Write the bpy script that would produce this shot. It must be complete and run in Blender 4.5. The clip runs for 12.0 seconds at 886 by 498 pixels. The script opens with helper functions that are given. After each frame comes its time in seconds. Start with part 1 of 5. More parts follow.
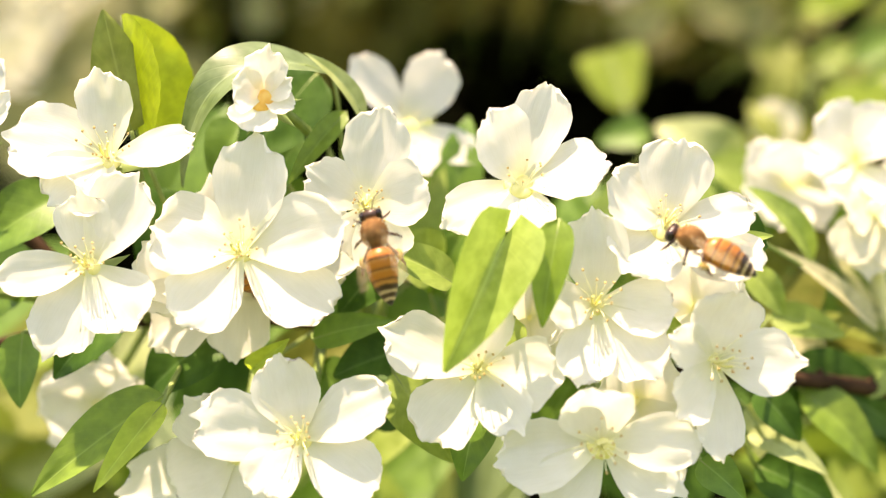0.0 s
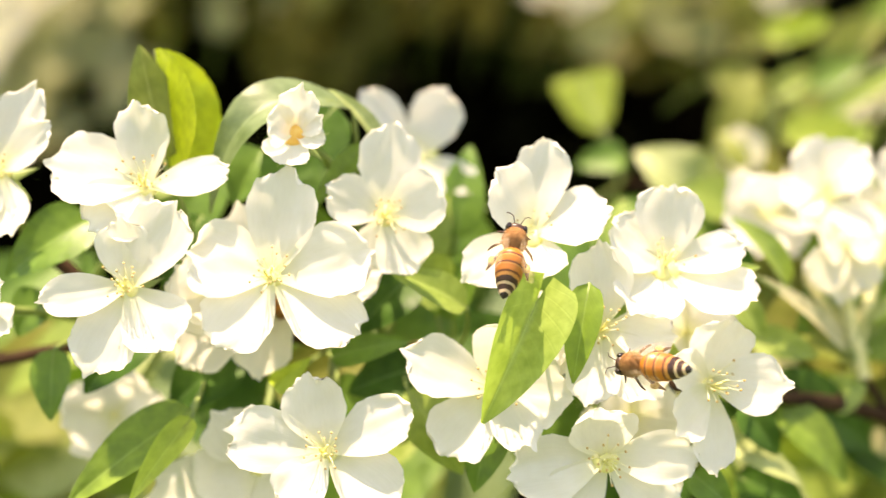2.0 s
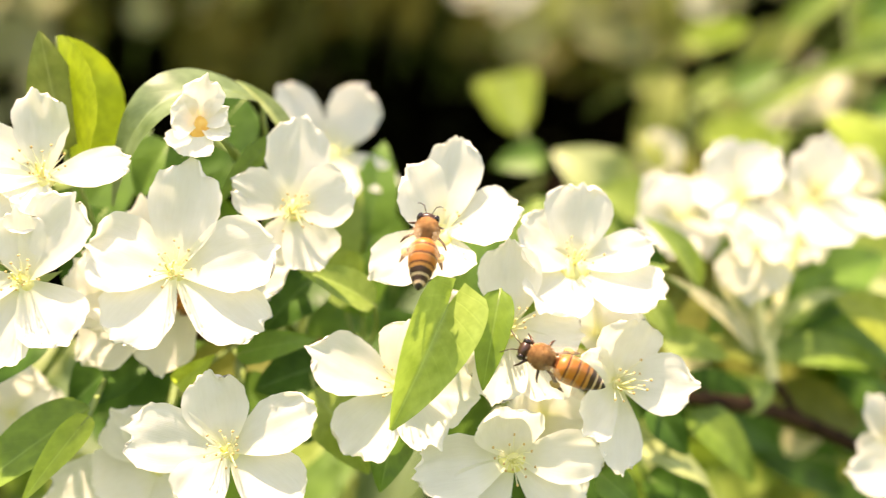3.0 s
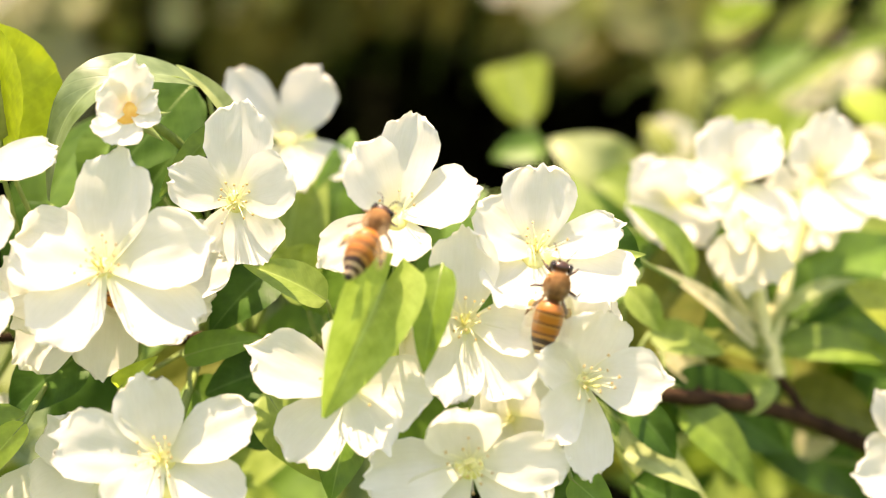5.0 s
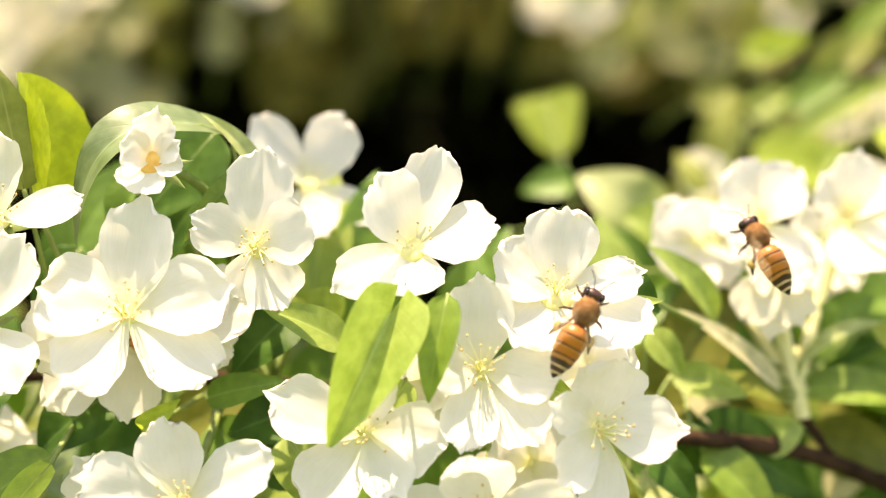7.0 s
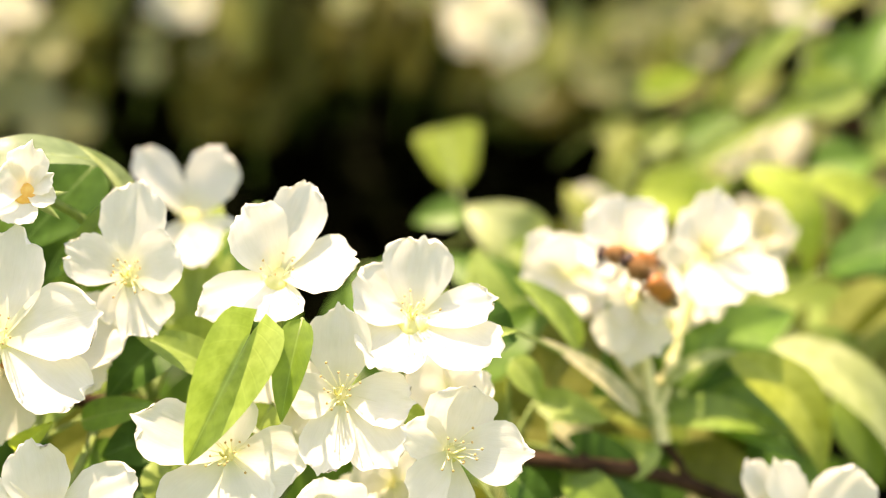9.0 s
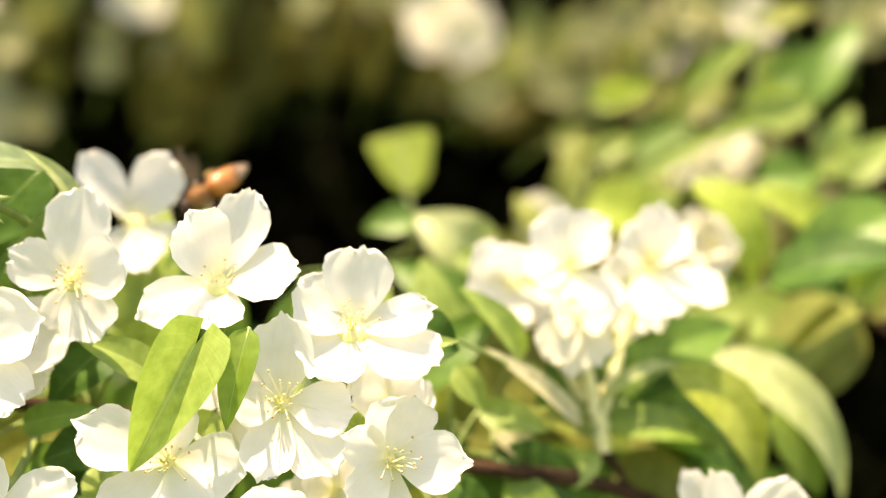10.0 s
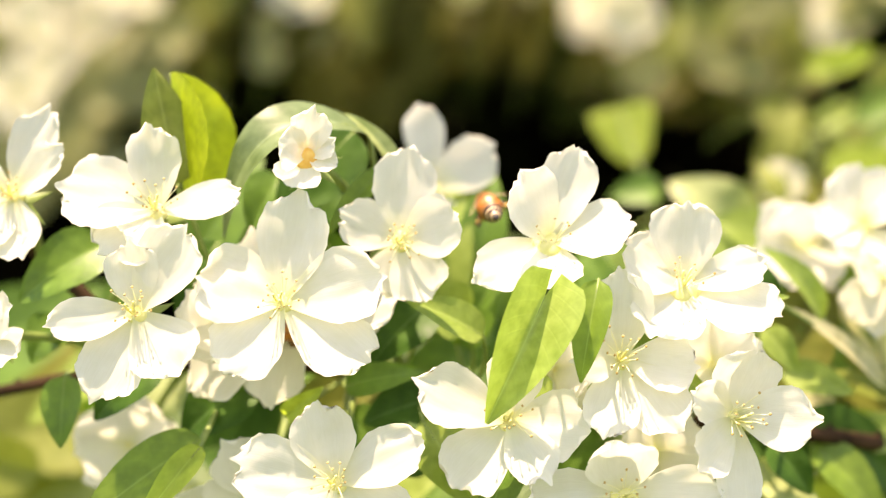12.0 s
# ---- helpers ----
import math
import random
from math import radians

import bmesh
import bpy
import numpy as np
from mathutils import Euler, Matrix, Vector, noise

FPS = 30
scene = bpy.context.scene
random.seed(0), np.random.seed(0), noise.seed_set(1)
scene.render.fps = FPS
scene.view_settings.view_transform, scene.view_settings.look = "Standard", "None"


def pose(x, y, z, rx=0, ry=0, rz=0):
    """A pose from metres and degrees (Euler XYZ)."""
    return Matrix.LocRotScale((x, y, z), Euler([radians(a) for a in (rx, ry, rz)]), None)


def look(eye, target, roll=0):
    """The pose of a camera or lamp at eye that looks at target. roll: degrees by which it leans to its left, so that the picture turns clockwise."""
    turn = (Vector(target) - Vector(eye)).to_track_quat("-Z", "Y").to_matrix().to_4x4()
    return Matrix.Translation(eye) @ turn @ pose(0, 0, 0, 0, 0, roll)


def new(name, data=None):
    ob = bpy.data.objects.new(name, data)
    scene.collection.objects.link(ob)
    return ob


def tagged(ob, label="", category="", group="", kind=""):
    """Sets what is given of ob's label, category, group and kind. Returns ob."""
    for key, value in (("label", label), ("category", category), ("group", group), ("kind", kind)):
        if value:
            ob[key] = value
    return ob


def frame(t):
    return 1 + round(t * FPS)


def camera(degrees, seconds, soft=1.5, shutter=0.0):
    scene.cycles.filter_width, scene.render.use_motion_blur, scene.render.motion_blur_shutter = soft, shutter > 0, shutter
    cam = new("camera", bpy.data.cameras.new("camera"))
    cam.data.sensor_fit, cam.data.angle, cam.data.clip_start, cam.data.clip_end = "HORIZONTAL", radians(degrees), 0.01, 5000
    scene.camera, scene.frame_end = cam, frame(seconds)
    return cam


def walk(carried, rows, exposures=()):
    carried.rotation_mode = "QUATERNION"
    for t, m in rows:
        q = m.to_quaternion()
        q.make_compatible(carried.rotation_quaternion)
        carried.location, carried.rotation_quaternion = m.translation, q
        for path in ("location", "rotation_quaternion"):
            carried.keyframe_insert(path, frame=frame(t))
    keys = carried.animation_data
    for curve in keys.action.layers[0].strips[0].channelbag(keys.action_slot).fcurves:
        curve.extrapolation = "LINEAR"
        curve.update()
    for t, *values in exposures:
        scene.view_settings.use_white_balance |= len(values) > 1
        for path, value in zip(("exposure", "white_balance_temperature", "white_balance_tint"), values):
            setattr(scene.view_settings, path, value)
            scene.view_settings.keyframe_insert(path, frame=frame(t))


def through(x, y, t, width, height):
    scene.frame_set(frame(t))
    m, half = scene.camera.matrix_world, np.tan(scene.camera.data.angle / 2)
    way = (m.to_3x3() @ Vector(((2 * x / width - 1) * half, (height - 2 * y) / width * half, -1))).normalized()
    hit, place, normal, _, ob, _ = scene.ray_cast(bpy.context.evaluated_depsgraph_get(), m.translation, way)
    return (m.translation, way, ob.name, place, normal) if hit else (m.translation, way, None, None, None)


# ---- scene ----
# All lengths below are in millimetres from a point 1.5 m above the ground; at() turns them into metres.
MM = 0.001
HEIGHT = 1500.0


def at(x, y, z):
    return Vector((x * MM, y * MM, (z + HEIGHT) * MM))


def eye(x, y, z, yaw, pitch, roll):
    ahead = Vector((-math.sin(radians(yaw)) * math.cos(radians(pitch)), math.cos(radians(yaw)) * math.cos(radians(pitch)), math.sin(radians(pitch))))
    level = Vector((math.cos(radians(yaw)), math.sin(radians(yaw)), 0))
    above = level.cross(ahead)
    c, s = math.cos(radians(roll)), math.sin(radians(roll))
    right, up = c * level + s * above, c * above - s * level
    m = Matrix((right, up, -ahead)).transposed().to_4x4()
    m.translation = at(x, y, z)
    return m


cam = camera(41.0, 12.0, soft=1.0, shutter=0.4)
cam.data.dof.use_dof = True
cam.data.dof.focus_distance = 0.175
cam.data.dof.aperture_fstop = 6.8
cam.data.dof.aperture_blades = 7
EXPOSURE = 1.96
PATH = [
    (0.0, -4.00, -174.52, -0.75, 2.701, -0.949, -0.896),
    (0.5, -4.79, -175.02, 2.55, 2.008, -1.330, -0.902),
    (1.0, -6.18, -179.04, 1.41, 1.452, -0.461, -0.556),
    (1.5, -9.35, -183.96, 4.78, 1.269, -0.390, -0.865),
    (2.0, -16.42, -187.70, 4.29, -0.477, -1.108, -0.045),
    (2.5, -14.75, -188.75, 4.15, -2.720, -1.269, 0.370),
    (3.0, -12.59, -185.29, 3.27, -3.755, -0.948, 0.668),
    (3.2, -8.39, -182.66, 1.17, -3.877, -0.695, 0.633),
    (4.8, 4.30, -173.08, -0.02, -0.910, -0.762, -0.344),
    (5.0, 5.28, -172.48, 0.62, -0.465, -0.649, -0.482),
    (5.5, 7.06, -171.04, 2.13, 0.464, -0.828, -0.565),
    (6.0, 6.30, -171.01, 2.72, 1.071, -0.509, -0.357),
    (6.5, 10.40, -172.91, 4.32, 1.508, -0.085, -0.418),
    (6.7, 9.81, -173.19, 4.51, 1.975, 0.015, -0.397),
    (8.3, 22.19, -181.49, 9.98, 0.941, 0.280, 0.259),
    (8.5, 24.29, -182.04, 7.09, 0.130, 0.674, 0.117),
    (9.0, 22.70, -183.28, 6.75, -0.799, 1.138, 0.273),
    (9.5, 24.91, -184.57, 4.97, -2.422, 1.224, 0.821),
    (10.0, 25.38, -185.45, 8.35, -2.679, 1.192, 1.159),
    (10.5, 19.98, -184.24, 10.27, -1.012, 1.169, 0.733),
    (11.0, 6.58, -184.08, 9.48, 0.717, 1.231, 0.289),
    (11.5, -4.78, -183.92, 4.43, 1.784, 1.490, 0.267),
    (12.0, -10.28, -182.78, 1.62, 2.169, 0.973, 0.277),
]
walk(cam, [(t, eye(*row)) for t, *row in PATH], exposures=[(0.0, EXPOSURE, 9150, 25), (12.0, EXPOSURE, 9150, 25)])

# ---- light ----
SUN_WAY = Vector((-0.16, -0.10, 0.98)).normalized()
world = bpy.data.worlds.new("world")
scene.world = world
world.use_nodes = True
sky = world.node_tree.nodes.new("ShaderNodeTexSky")
sky.sky_type = "NISHITA"
sky.sun_disc = False
sky.sun_elevation = math.asin(SUN_WAY.z)
sky.sun_rotation = math.atan2(SUN_WAY.x, SUN_WAY.y)
world.node_tree.nodes["Background"].inputs["Strength"].default_value = 0.13
world.node_tree.links.new(sky.outputs["Color"], world.node_tree.nodes["Background"].inputs["Color"])
sun_data = bpy.data.lights.new("sun", "SUN")
sun_data.energy = 3.3
sun_data.angle = radians(0.53)
sun_data.color = (1.0, 0.955, 0.86)
sun = new("sun", sun_data)
sun.matrix_world = look(at(0, 0, 3000) + SUN_WAY * 5, at(0, 0, 3000))


# ---- materials ----
class Nodes:
    """A short way to write a node material."""

    def __init__(self, name):
        self.mat = bpy.data.materials.new(name)
        self.mat.use_nodes = True
        self.tree = self.mat.node_tree
        self.bsdf = self.tree.nodes["Principled BSDF"]
        self.out = self.tree.nodes["Material Output"]

    def add(self, kind, **props):
        node = self.tree.nodes.new("ShaderNode" + kind)
        for key, value in props.items():
            if key == "noise_scale":
                node.inputs["Scale"].default_value = value
            elif key == "detail":
                node.inputs["Detail"].default_value = value
            elif key == "blend":
                node.data_type, node.blend_type = "RGBA", value
        return node

    def link(self, a, b):
        self.tree.links.new(a, b)

    def ramp(self, stops, source, constant=False):
        node = self.add("ValToRGB")
        node.color_ramp.interpolation = "CONSTANT" if constant else "LINEAR"
        while len(node.color_ramp.elements) < len(stops):
            node.color_ramp.elements.new(0.5)
        for element, (place, colour) in zip(node.color_ramp.elements, stops):
            element.position, element.color = place, (*colour, 1)
        self.link(source, node.inputs["Fac"])
        return node.outputs["Color"]

    def mix(self, kind, fac, a, b):
        node = self.add("Mix", blend=kind)
        for socket, value in ((node.inputs[0], fac), (node.inputs[6], a), (node.inputs[7], b)):
            if isinstance(value, bpy.types.NodeSocket):
                self.link(value, socket)
            else:
                socket.default_value = value if isinstance(value, float) else (*value, 1)
        return node.outputs[2]

    def bump(self, height, strength, distance):
        node = self.add("Bump")
        node.inputs["Strength"].default_value = strength
        node.inputs["Distance"].default_value = distance
        self.link(height, node.inputs["Height"])
        return node.outputs["Normal"]

    def see_through(self, colour, share, normal=None):
        """Lets a share of the light pass through a thin leaf or petal."""
        thin = self.add("BsdfTranslucent")
        blend = self.add("MixShader")
        blend.inputs[0].default_value = share
        self.link(colour, thin.inputs["Color"])
        if normal:
            self.link(normal, thin.inputs["Normal"])
            self.link(normal, self.bsdf.inputs["Normal"])
        self.link(self.bsdf.outputs[0], blend.inputs[1])
        self.link(thin.outputs[0], blend.inputs[2])
        self.link(blend.outputs[0], self.out.inputs["Surface"])


def petal_material(name, tone):
    n = Nodes(name)
    uv = n.add("UVMap")
    stretch = n.add("Mapping")
    stretch.inputs["Scale"].default_value = (3.0, 26.0, 1.0)
    n.link(uv.outputs[0], stretch.inputs[0])
    veins = n.add("TexNoise", noise_scale=1.6, detail=3.0)
    n.link(stretch.outputs[0], veins.inputs["Vector"])
    place = n.add("TexCoord")
    soft = n.add("TexNoise", noise_scale=170.0, detail=3.0)
    n.link(place.outputs["Object"], soft.inputs["Vector"])
    split = n.add("SeparateXYZ")
    n.link(uv.outputs[0], split.inputs[0])
    claw = n.ramp([(0.0, (0.70, 0.74, 0.42)), (0.16, (0.83, 0.83, 0.68)), (0.38, (0.87, 0.865, 0.83)), (1.0, (0.88, 0.875, 0.85))], split.outputs[0])
    streak = n.ramp([(0.30, (0.95, 0.95, 0.93)), (0.62, (1, 1, 1))], veins.outputs[0])
    patch = n.ramp([(0.3, (0.93, 0.93, 0.90)), (0.6, (1, 1, 1))], soft.outputs[0])
    colour = n.mix("MULTIPLY", 1.0, n.mix("MULTIPLY", 0.8, claw, streak), patch)
    colour = n.mix("MULTIPLY", 1.0, colour, tone)
    n.link(colour, n.bsdf.inputs["Base Color"])
    n.bsdf.inputs["Roughness"].default_value = 0.55
    n.bsdf.inputs["Specular IOR Level"].default_value = 0.25
    n.see_through(colour, 0.47, n.bump(veins.outputs[0], 0.06, 0.0004))
    return n.mat


def leaf_material(name, dark, light, through, gloss=0.4):
    n = Nodes(name)
    uv = n.add("UVMap")
    split = n.add("SeparateXYZ")
    n.link(uv.outputs[0], split.inputs[0])
    # side veins run forward from the midrib: v from 0 at the midrib to 1 at the edge
    lean = n.add("Math")
    lean.operation = "MULTIPLY_ADD"
    n.link(split.outputs[1], lean.inputs[0])
    lean.inputs[1].default_value = -0.28
    n.link(split.outputs[0], lean.inputs[2])
    wave = n.add("Math")
    wave.operation = "MULTIPLY"
    n.link(lean.outputs[0], wave.inputs[0])
    wave.inputs[1].default_value = 58.0
    sine = n.add("Math")
    sine.operation = "SINE"
    n.link(wave.outputs[0], sine.inputs[0])
    veins = n.ramp([(0.80, (0, 0, 0)), (1.0, (1, 1, 1))], sine.outputs[0])
    rib = n.ramp([(0.0, (0.6, 0.6, 0.6)), (0.04, (0.2, 0.2, 0.2)), (0.08, (0, 0, 0))], split.outputs[1])
    place = n.add("TexCoord")
    blotch = n.add("TexNoise", noise_scale=110.0, detail=4.0)
    n.link(place.outputs["Object"], blotch.inputs["Vector"])
    grain = n.add("TexNoise", noise_scale=1500.0, detail=2.0)
    n.link(place.outputs["Object"], grain.inputs["Vector"])
    cells = n.add("TexNoise", noise_scale=430.0, detail=5.0)
    n.link(place.outputs["Object"], cells.inputs["Vector"])
    mottle = n.ramp([(0.32, (0.80, 0.82, 0.78)), (0.66, (1.10, 1.08, 1.14))], cells.outputs[0])
    base = n.mix("MULTIPLY", 1.0, n.ramp([(0.28, dark), (0.72, light)], blotch.outputs[0]), mottle)
    sheen = n.ramp([(0.3, (0.36, 0.36, 0.36)), (0.7, (0.56, 0.56, 0.56))], cells.outputs[0])
    n.link(sheen, n.bsdf.inputs["Roughness"])
    pale = tuple(min(1.0, c * 1.3 + 0.04) for c in light)
    veined = n.mix("MIX", n.mix("MULTIPLY", 1.0, veins, (0.055, 0.055, 0.055)), base, pale)
    colour = n.mix("MIX", rib, veined, pale)
    n.link(colour, n.bsdf.inputs["Base Color"])
    n.bsdf.inputs["Specular IOR Level"].default_value = gloss
    height = n.mix("ADD", 0.25, n.mix("ADD", 1.0, veins, rib), grain.outputs[0])
    n.see_through(n.mix("MULTIPLY", 1.0, colour, (1.12, 1.2, 0.75)), through, n.bump(height, 0.07, -0.0006))
    return n.mat


def plain_material(name, dark, light, scale, rough, bump=0.3, depth=0.0002, gloss=0.5):
    n = Nodes(name)
    place = n.add("TexCoord")
    grain = n.add("TexNoise", noise_scale=scale, detail=6.0)
    n.link(place.outputs["Object"], grain.inputs["Vector"])
    n.link(n.ramp([(0.3, dark), (0.7, light)], grain.outputs[0]), n.bsdf.inputs["Base Color"])
    n.bsdf.inputs["Roughness"].default_value = rough
    n.bsdf.inputs["Specular IOR Level"].default_value = gloss
    n.link(n.bump(grain.outputs[0], bump, depth), n.bsdf.inputs["Normal"])
    return n.mat


def abdomen_material():
    n = Nodes("bee_abdomen_bands")
    place = n.add("TexCoord")
    split = n.add("SeparateXYZ")
    n.link(place.outputs["Generated"], split.inputs[0])
    amber, brown, cream, black = (0.44, 0.142, 0.017), (0.040, 0.013, 0.006), (0.55, 0.40, 0.23), (0.012, 0.007, 0.005)
    rust, honey = (0.15, 0.042, 0.012), (0.47, 0.20, 0.047)
    stops = [(0.0, black), (0.09, cream), (0.13, brown), (0.21, cream), (0.25, brown), (0.34, honey), (0.40, rust), (0.44, amber), (0.54, honey), (0.575, rust),
             (0.61, amber), (0.73, honey), (0.765, rust), (0.80, amber), (0.95, rust)]
    wobble = n.add("TexNoise", noise_scale=900.0, detail=3.0)
    n.link(place.outputs["Object"], wobble.inputs["Vector"])
    shift = n.add("Math")
    shift.operation = "MULTIPLY_ADD"
    n.link(wobble.outputs[0], shift.inputs[0])
    shift.inputs[1].default_value = 0.035
    n.link(split.outputs[1], shift.inputs[2])
    n.link(n.ramp(stops, shift.outputs[0], constant=True), n.bsdf.inputs["Base Color"])
    n.bsdf.inputs["Roughness"].default_value = 0.38
    n.link(n.bump(wobble.outputs[0], 0.3, 0.0001), n.bsdf.inputs["Normal"])
    return n.mat


def wing_material():
    n = Nodes("bee_wing_membrane")
    place = n.add("TexCoord")
    cells = n.add("TexVoronoi", noise_scale=520.0)
    cells.feature = "DISTANCE_TO_EDGE"
    n.link(place.outputs["Object"], cells.inputs["Vector"])
    veins = n.ramp([(0.0, (0.30, 0.15, 0.06)), (0.07, (0.80, 0.60, 0.36))], cells.outputs["Distance"])
    n.link(veins, n.bsdf.inputs["Base Color"])
    n.bsdf.inputs["Roughness"].default_value = 0.25
    clear = n.add("BsdfTransparent")
    blend = n.add("MixShader")
    blend.inputs[0].default_value = 0.10
    n.bsdf.inputs["Specular IOR Level"].default_value = 0.2
    n.link(clear.outputs[0], blend.inputs[1])
    n.link(n.bsdf.outputs[0], blend.inputs[2])
    n.link(blend.outputs[0], n.out.inputs["Surface"])
    return n.mat


PETAL = petal_material("petal_white", (1.0, 0.995, 0.93))
CREAM = petal_material("petal_cream", (0.92, 0.90, 0.74))
# dim copy of the white petal, with half shade put into its tone
SHADED_PETAL = petal_material("petal_shaded_cream", (0.38, 0.395, 0.18))
LEAF = {
    "mid": leaf_material("leaf_green", (0.075, 0.17, 0.018), (0.14, 0.27, 0.035), 0.34),
    "young": leaf_material("leaf_young_green", (0.21, 0.31, 0.045), (0.33, 0.44, 0.10), 0.45),
    "yellow": leaf_material("leaf_yellow_green", (0.52, 0.60, 0.03), (0.64, 0.72, 0.06), 0.62),
    # deep green, with part of the shade between the blossoms in its tone
    "dark": leaf_material("leaf_deep_green_shaded", (0.022, 0.07, 0.012), (0.06, 0.14, 0.02), 0.22, 0.12),
    "under": leaf_material("leaf_grey_underside", (0.11, 0.17, 0.065), (0.18, 0.25, 0.11), 0.22),
    "olive": leaf_material("leaf_olive", (0.125, 0.14, 0.022), (0.21, 0.23, 0.05), 0.4, 0.15),
    # darker copy of the olive leaf, background shade put into its colour
    "shade": leaf_material("leaf_olive_shaded", (0.036, 0.036, 0.004), (0.078, 0.078, 0.010), 0.3, 0.06),
    "hazy": leaf_material("leaf_hazy_green", (0.20, 0.205, 0.09), (0.31, 0.32, 0.16), 0.4, 0.15),
    "spring": leaf_material("leaf_spring_green", (0.24, 0.36, 0.065), (0.38, 0.50, 0.13), 0.5),
    "fresh": leaf_material("leaf_fresh_green", (0.12, 0.22, 0.025), (0.22, 0.34, 0.05), 0.45),
    "moss": leaf_material("leaf_moss_green", (0.20, 0.245, 0.045), (0.30, 0.34, 0.09), 0.5, 0.25),
    "gold": leaf_material("leaf_golden_green", (0.27, 0.33, 0.04), (0.38, 0.45, 0.10), 0.42, 0.1),
    "cream": leaf_material("leaf_cream_underside", (0.50, 0.47, 0.27), (0.64, 0.60, 0.38), 0.45, 0.2),
    "lime": leaf_material("leaf_lime", (0.36, 0.48, 0.06), (0.46, 0.58, 0.10), 0.55),
    "pale": leaf_material("leaf_pale_green", (0.33, 0.40, 0.13), (0.46, 0.52, 0.24), 0.42),
}
FILAMENT = plain_material("stamen_filament", (0.82, 0.79, 0.48), (0.88, 0.86, 0.62), 600.0, 0.6)
ANTHER = plain_material("anther_pollen", (0.30, 0.17, 0.05), (0.72, 0.52, 0.20), 900.0, 0.8)
CUP = plain_material("flower_cup", (0.62, 0.60, 0.17), (0.82, 0.77, 0.38), 500.0, 0.6)
STALK = plain_material("flower_stalk", (0.11, 0.18, 0.035), (0.21, 0.28, 0.07), 300.0, 0.55)
HEART = plain_material("orange_heart", (0.75, 0.36, 0.05), (0.85, 0.55, 0.14), 800.0, 0.7)
GREENWOOD = plain_material("green_shoot", (0.60, 0.60, 0.25), (0.78, 0.75, 0.42), 250.0, 0.6)
BARK = plain_material("young_bark", (0.018, 0.010, 0.005), (0.062, 0.033, 0.017), 160.0, 0.85, 0.8, 0.001, 0.1)
SOIL = plain_material("orchard_grass", (0.03, 0.06, 0.012), (0.08, 0.12, 0.03), 6.0, 0.9, 0.8, 0.02)
FUR = plain_material("bee_fur", (0.19, 0.087, 0.026), (0.46, 0.235, 0.082), 900.0, 0.85)
CHITIN = plain_material("bee_dark_shell", (0.02, 0.009, 0.005), (0.09, 0.035, 0.015), 700.0, 0.35)
EYE = plain_material("bee_eye", (0.008, 0.005, 0.004), (0.02, 0.012, 0.01), 700.0, 0.15)
POLLEN = plain_material("pollen_load", (0.30, 0.20, 0.05), (0.45, 0.32, 0.10), 1200.0, 0.9)
# near-black colours that carry the deep shade of the background
SHADE = plain_material("hedge_painted_shade", (0.0008, 0.0008, 0.0006), (0.0025, 0.002, 0.0012), 9.0, 0.9, gloss=0.0)
HEDGE_LEAF = plain_material("hedge_leaf_shaded", (0.002, 0.003, 0.001), (0.012, 0.014, 0.004), 9.0, 0.6, gloss=0.02)
BANDS = abdomen_material()
WING = wing_material()


# ---- mesh helpers ----
def mesh_of(name, bm, *materials):
    for face in bm.faces:
        face.smooth = True
    mesh = bpy.data.meshes.new(name)
    bm.to_mesh(mesh)
    bm.free()
    for material in materials:
        mesh.materials.append(material)
    return mesh


def part(name, bm, material, parent, label=""):
    """Links a bmesh (or a mesh already made) as one mesh object under a thing or a part."""
    data = bm if isinstance(bm, bpy.types.Mesh) else mesh_of(name, bm, material)
    ob = new(name, data)
    ob.parent = parent
    return tagged(ob, label)


def grid(bm, rows, uvs=None, index=0):
    """Joins rows of points into a sheet of quads."""
    layer = bm.loops.layers.uv.verify()
    made = [[bm.verts.new(p) for p in row] for row in rows]
    for i in range(len(rows) - 1):
        for j in range(len(rows[0]) - 1):
            face = bm.faces.new((made[i][j], made[i][j + 1], made[i + 1][j + 1], made[i + 1][j]))
            face.material_index = index
            if uvs:
                for loop, (a, b) in zip(face.loops, ((i, j), (i, j + 1), (i + 1, j + 1), (i + 1, j))):
                    loop[layer].uv = uvs[a][b]
    return bm


def tube(bm, points, radii, sides=8, index=0):
    """A round stalk through the points, closed at both ends."""
    points = [Vector(p) for p in points]
    rings = []
    for i, p in enumerate(points):
        way = (points[min(i + 1, len(points) - 1)] - points[max(i - 1, 0)]).normalized()
        side = way.cross(Vector((0.31, 0.83, 0.47))).normalized()
        other = way.cross(side)
        rings.append([bm.verts.new(p + radii[i] * (math.cos(a) * side + math.sin(a) * other)) for a in (2 * math.pi * k / sides for k in range(sides))])
    for a, b in zip(rings, rings[1:]):
        for k in range(sides):
            bm.faces.new((a[k], a[(k + 1) % sides], b[(k + 1) % sides], b[k])).material_index = index
    bm.faces.new(rings[0][::-1]).material_index = index
    bm.faces.new(rings[-1]).material_index = index
    return bm


def arc(a, b, lift, steps=8):
    """Points of a smooth bow from a to b; lift moves its middle."""
    a, b, lift = Vector(a), Vector(b), Vector(lift)
    return [a.lerp(b, u) + lift * (4 * u * (1 - u)) for u in (k / (steps - 1) for k in range(steps))]


def ball(bm, centre, radii, index=0, u=12, v=8):
    """An egg-shaped body."""
    m = Matrix.Translation(centre) @ Matrix.Diagonal((*radii, 1))
    for vert in (done := bmesh.ops.create_uvsphere(bm, u_segments=u, v_segments=v, radius=1.0, matrix=m))["verts"]:
        for face in vert.link_faces:
            face.material_index = index
    return done["verts"]


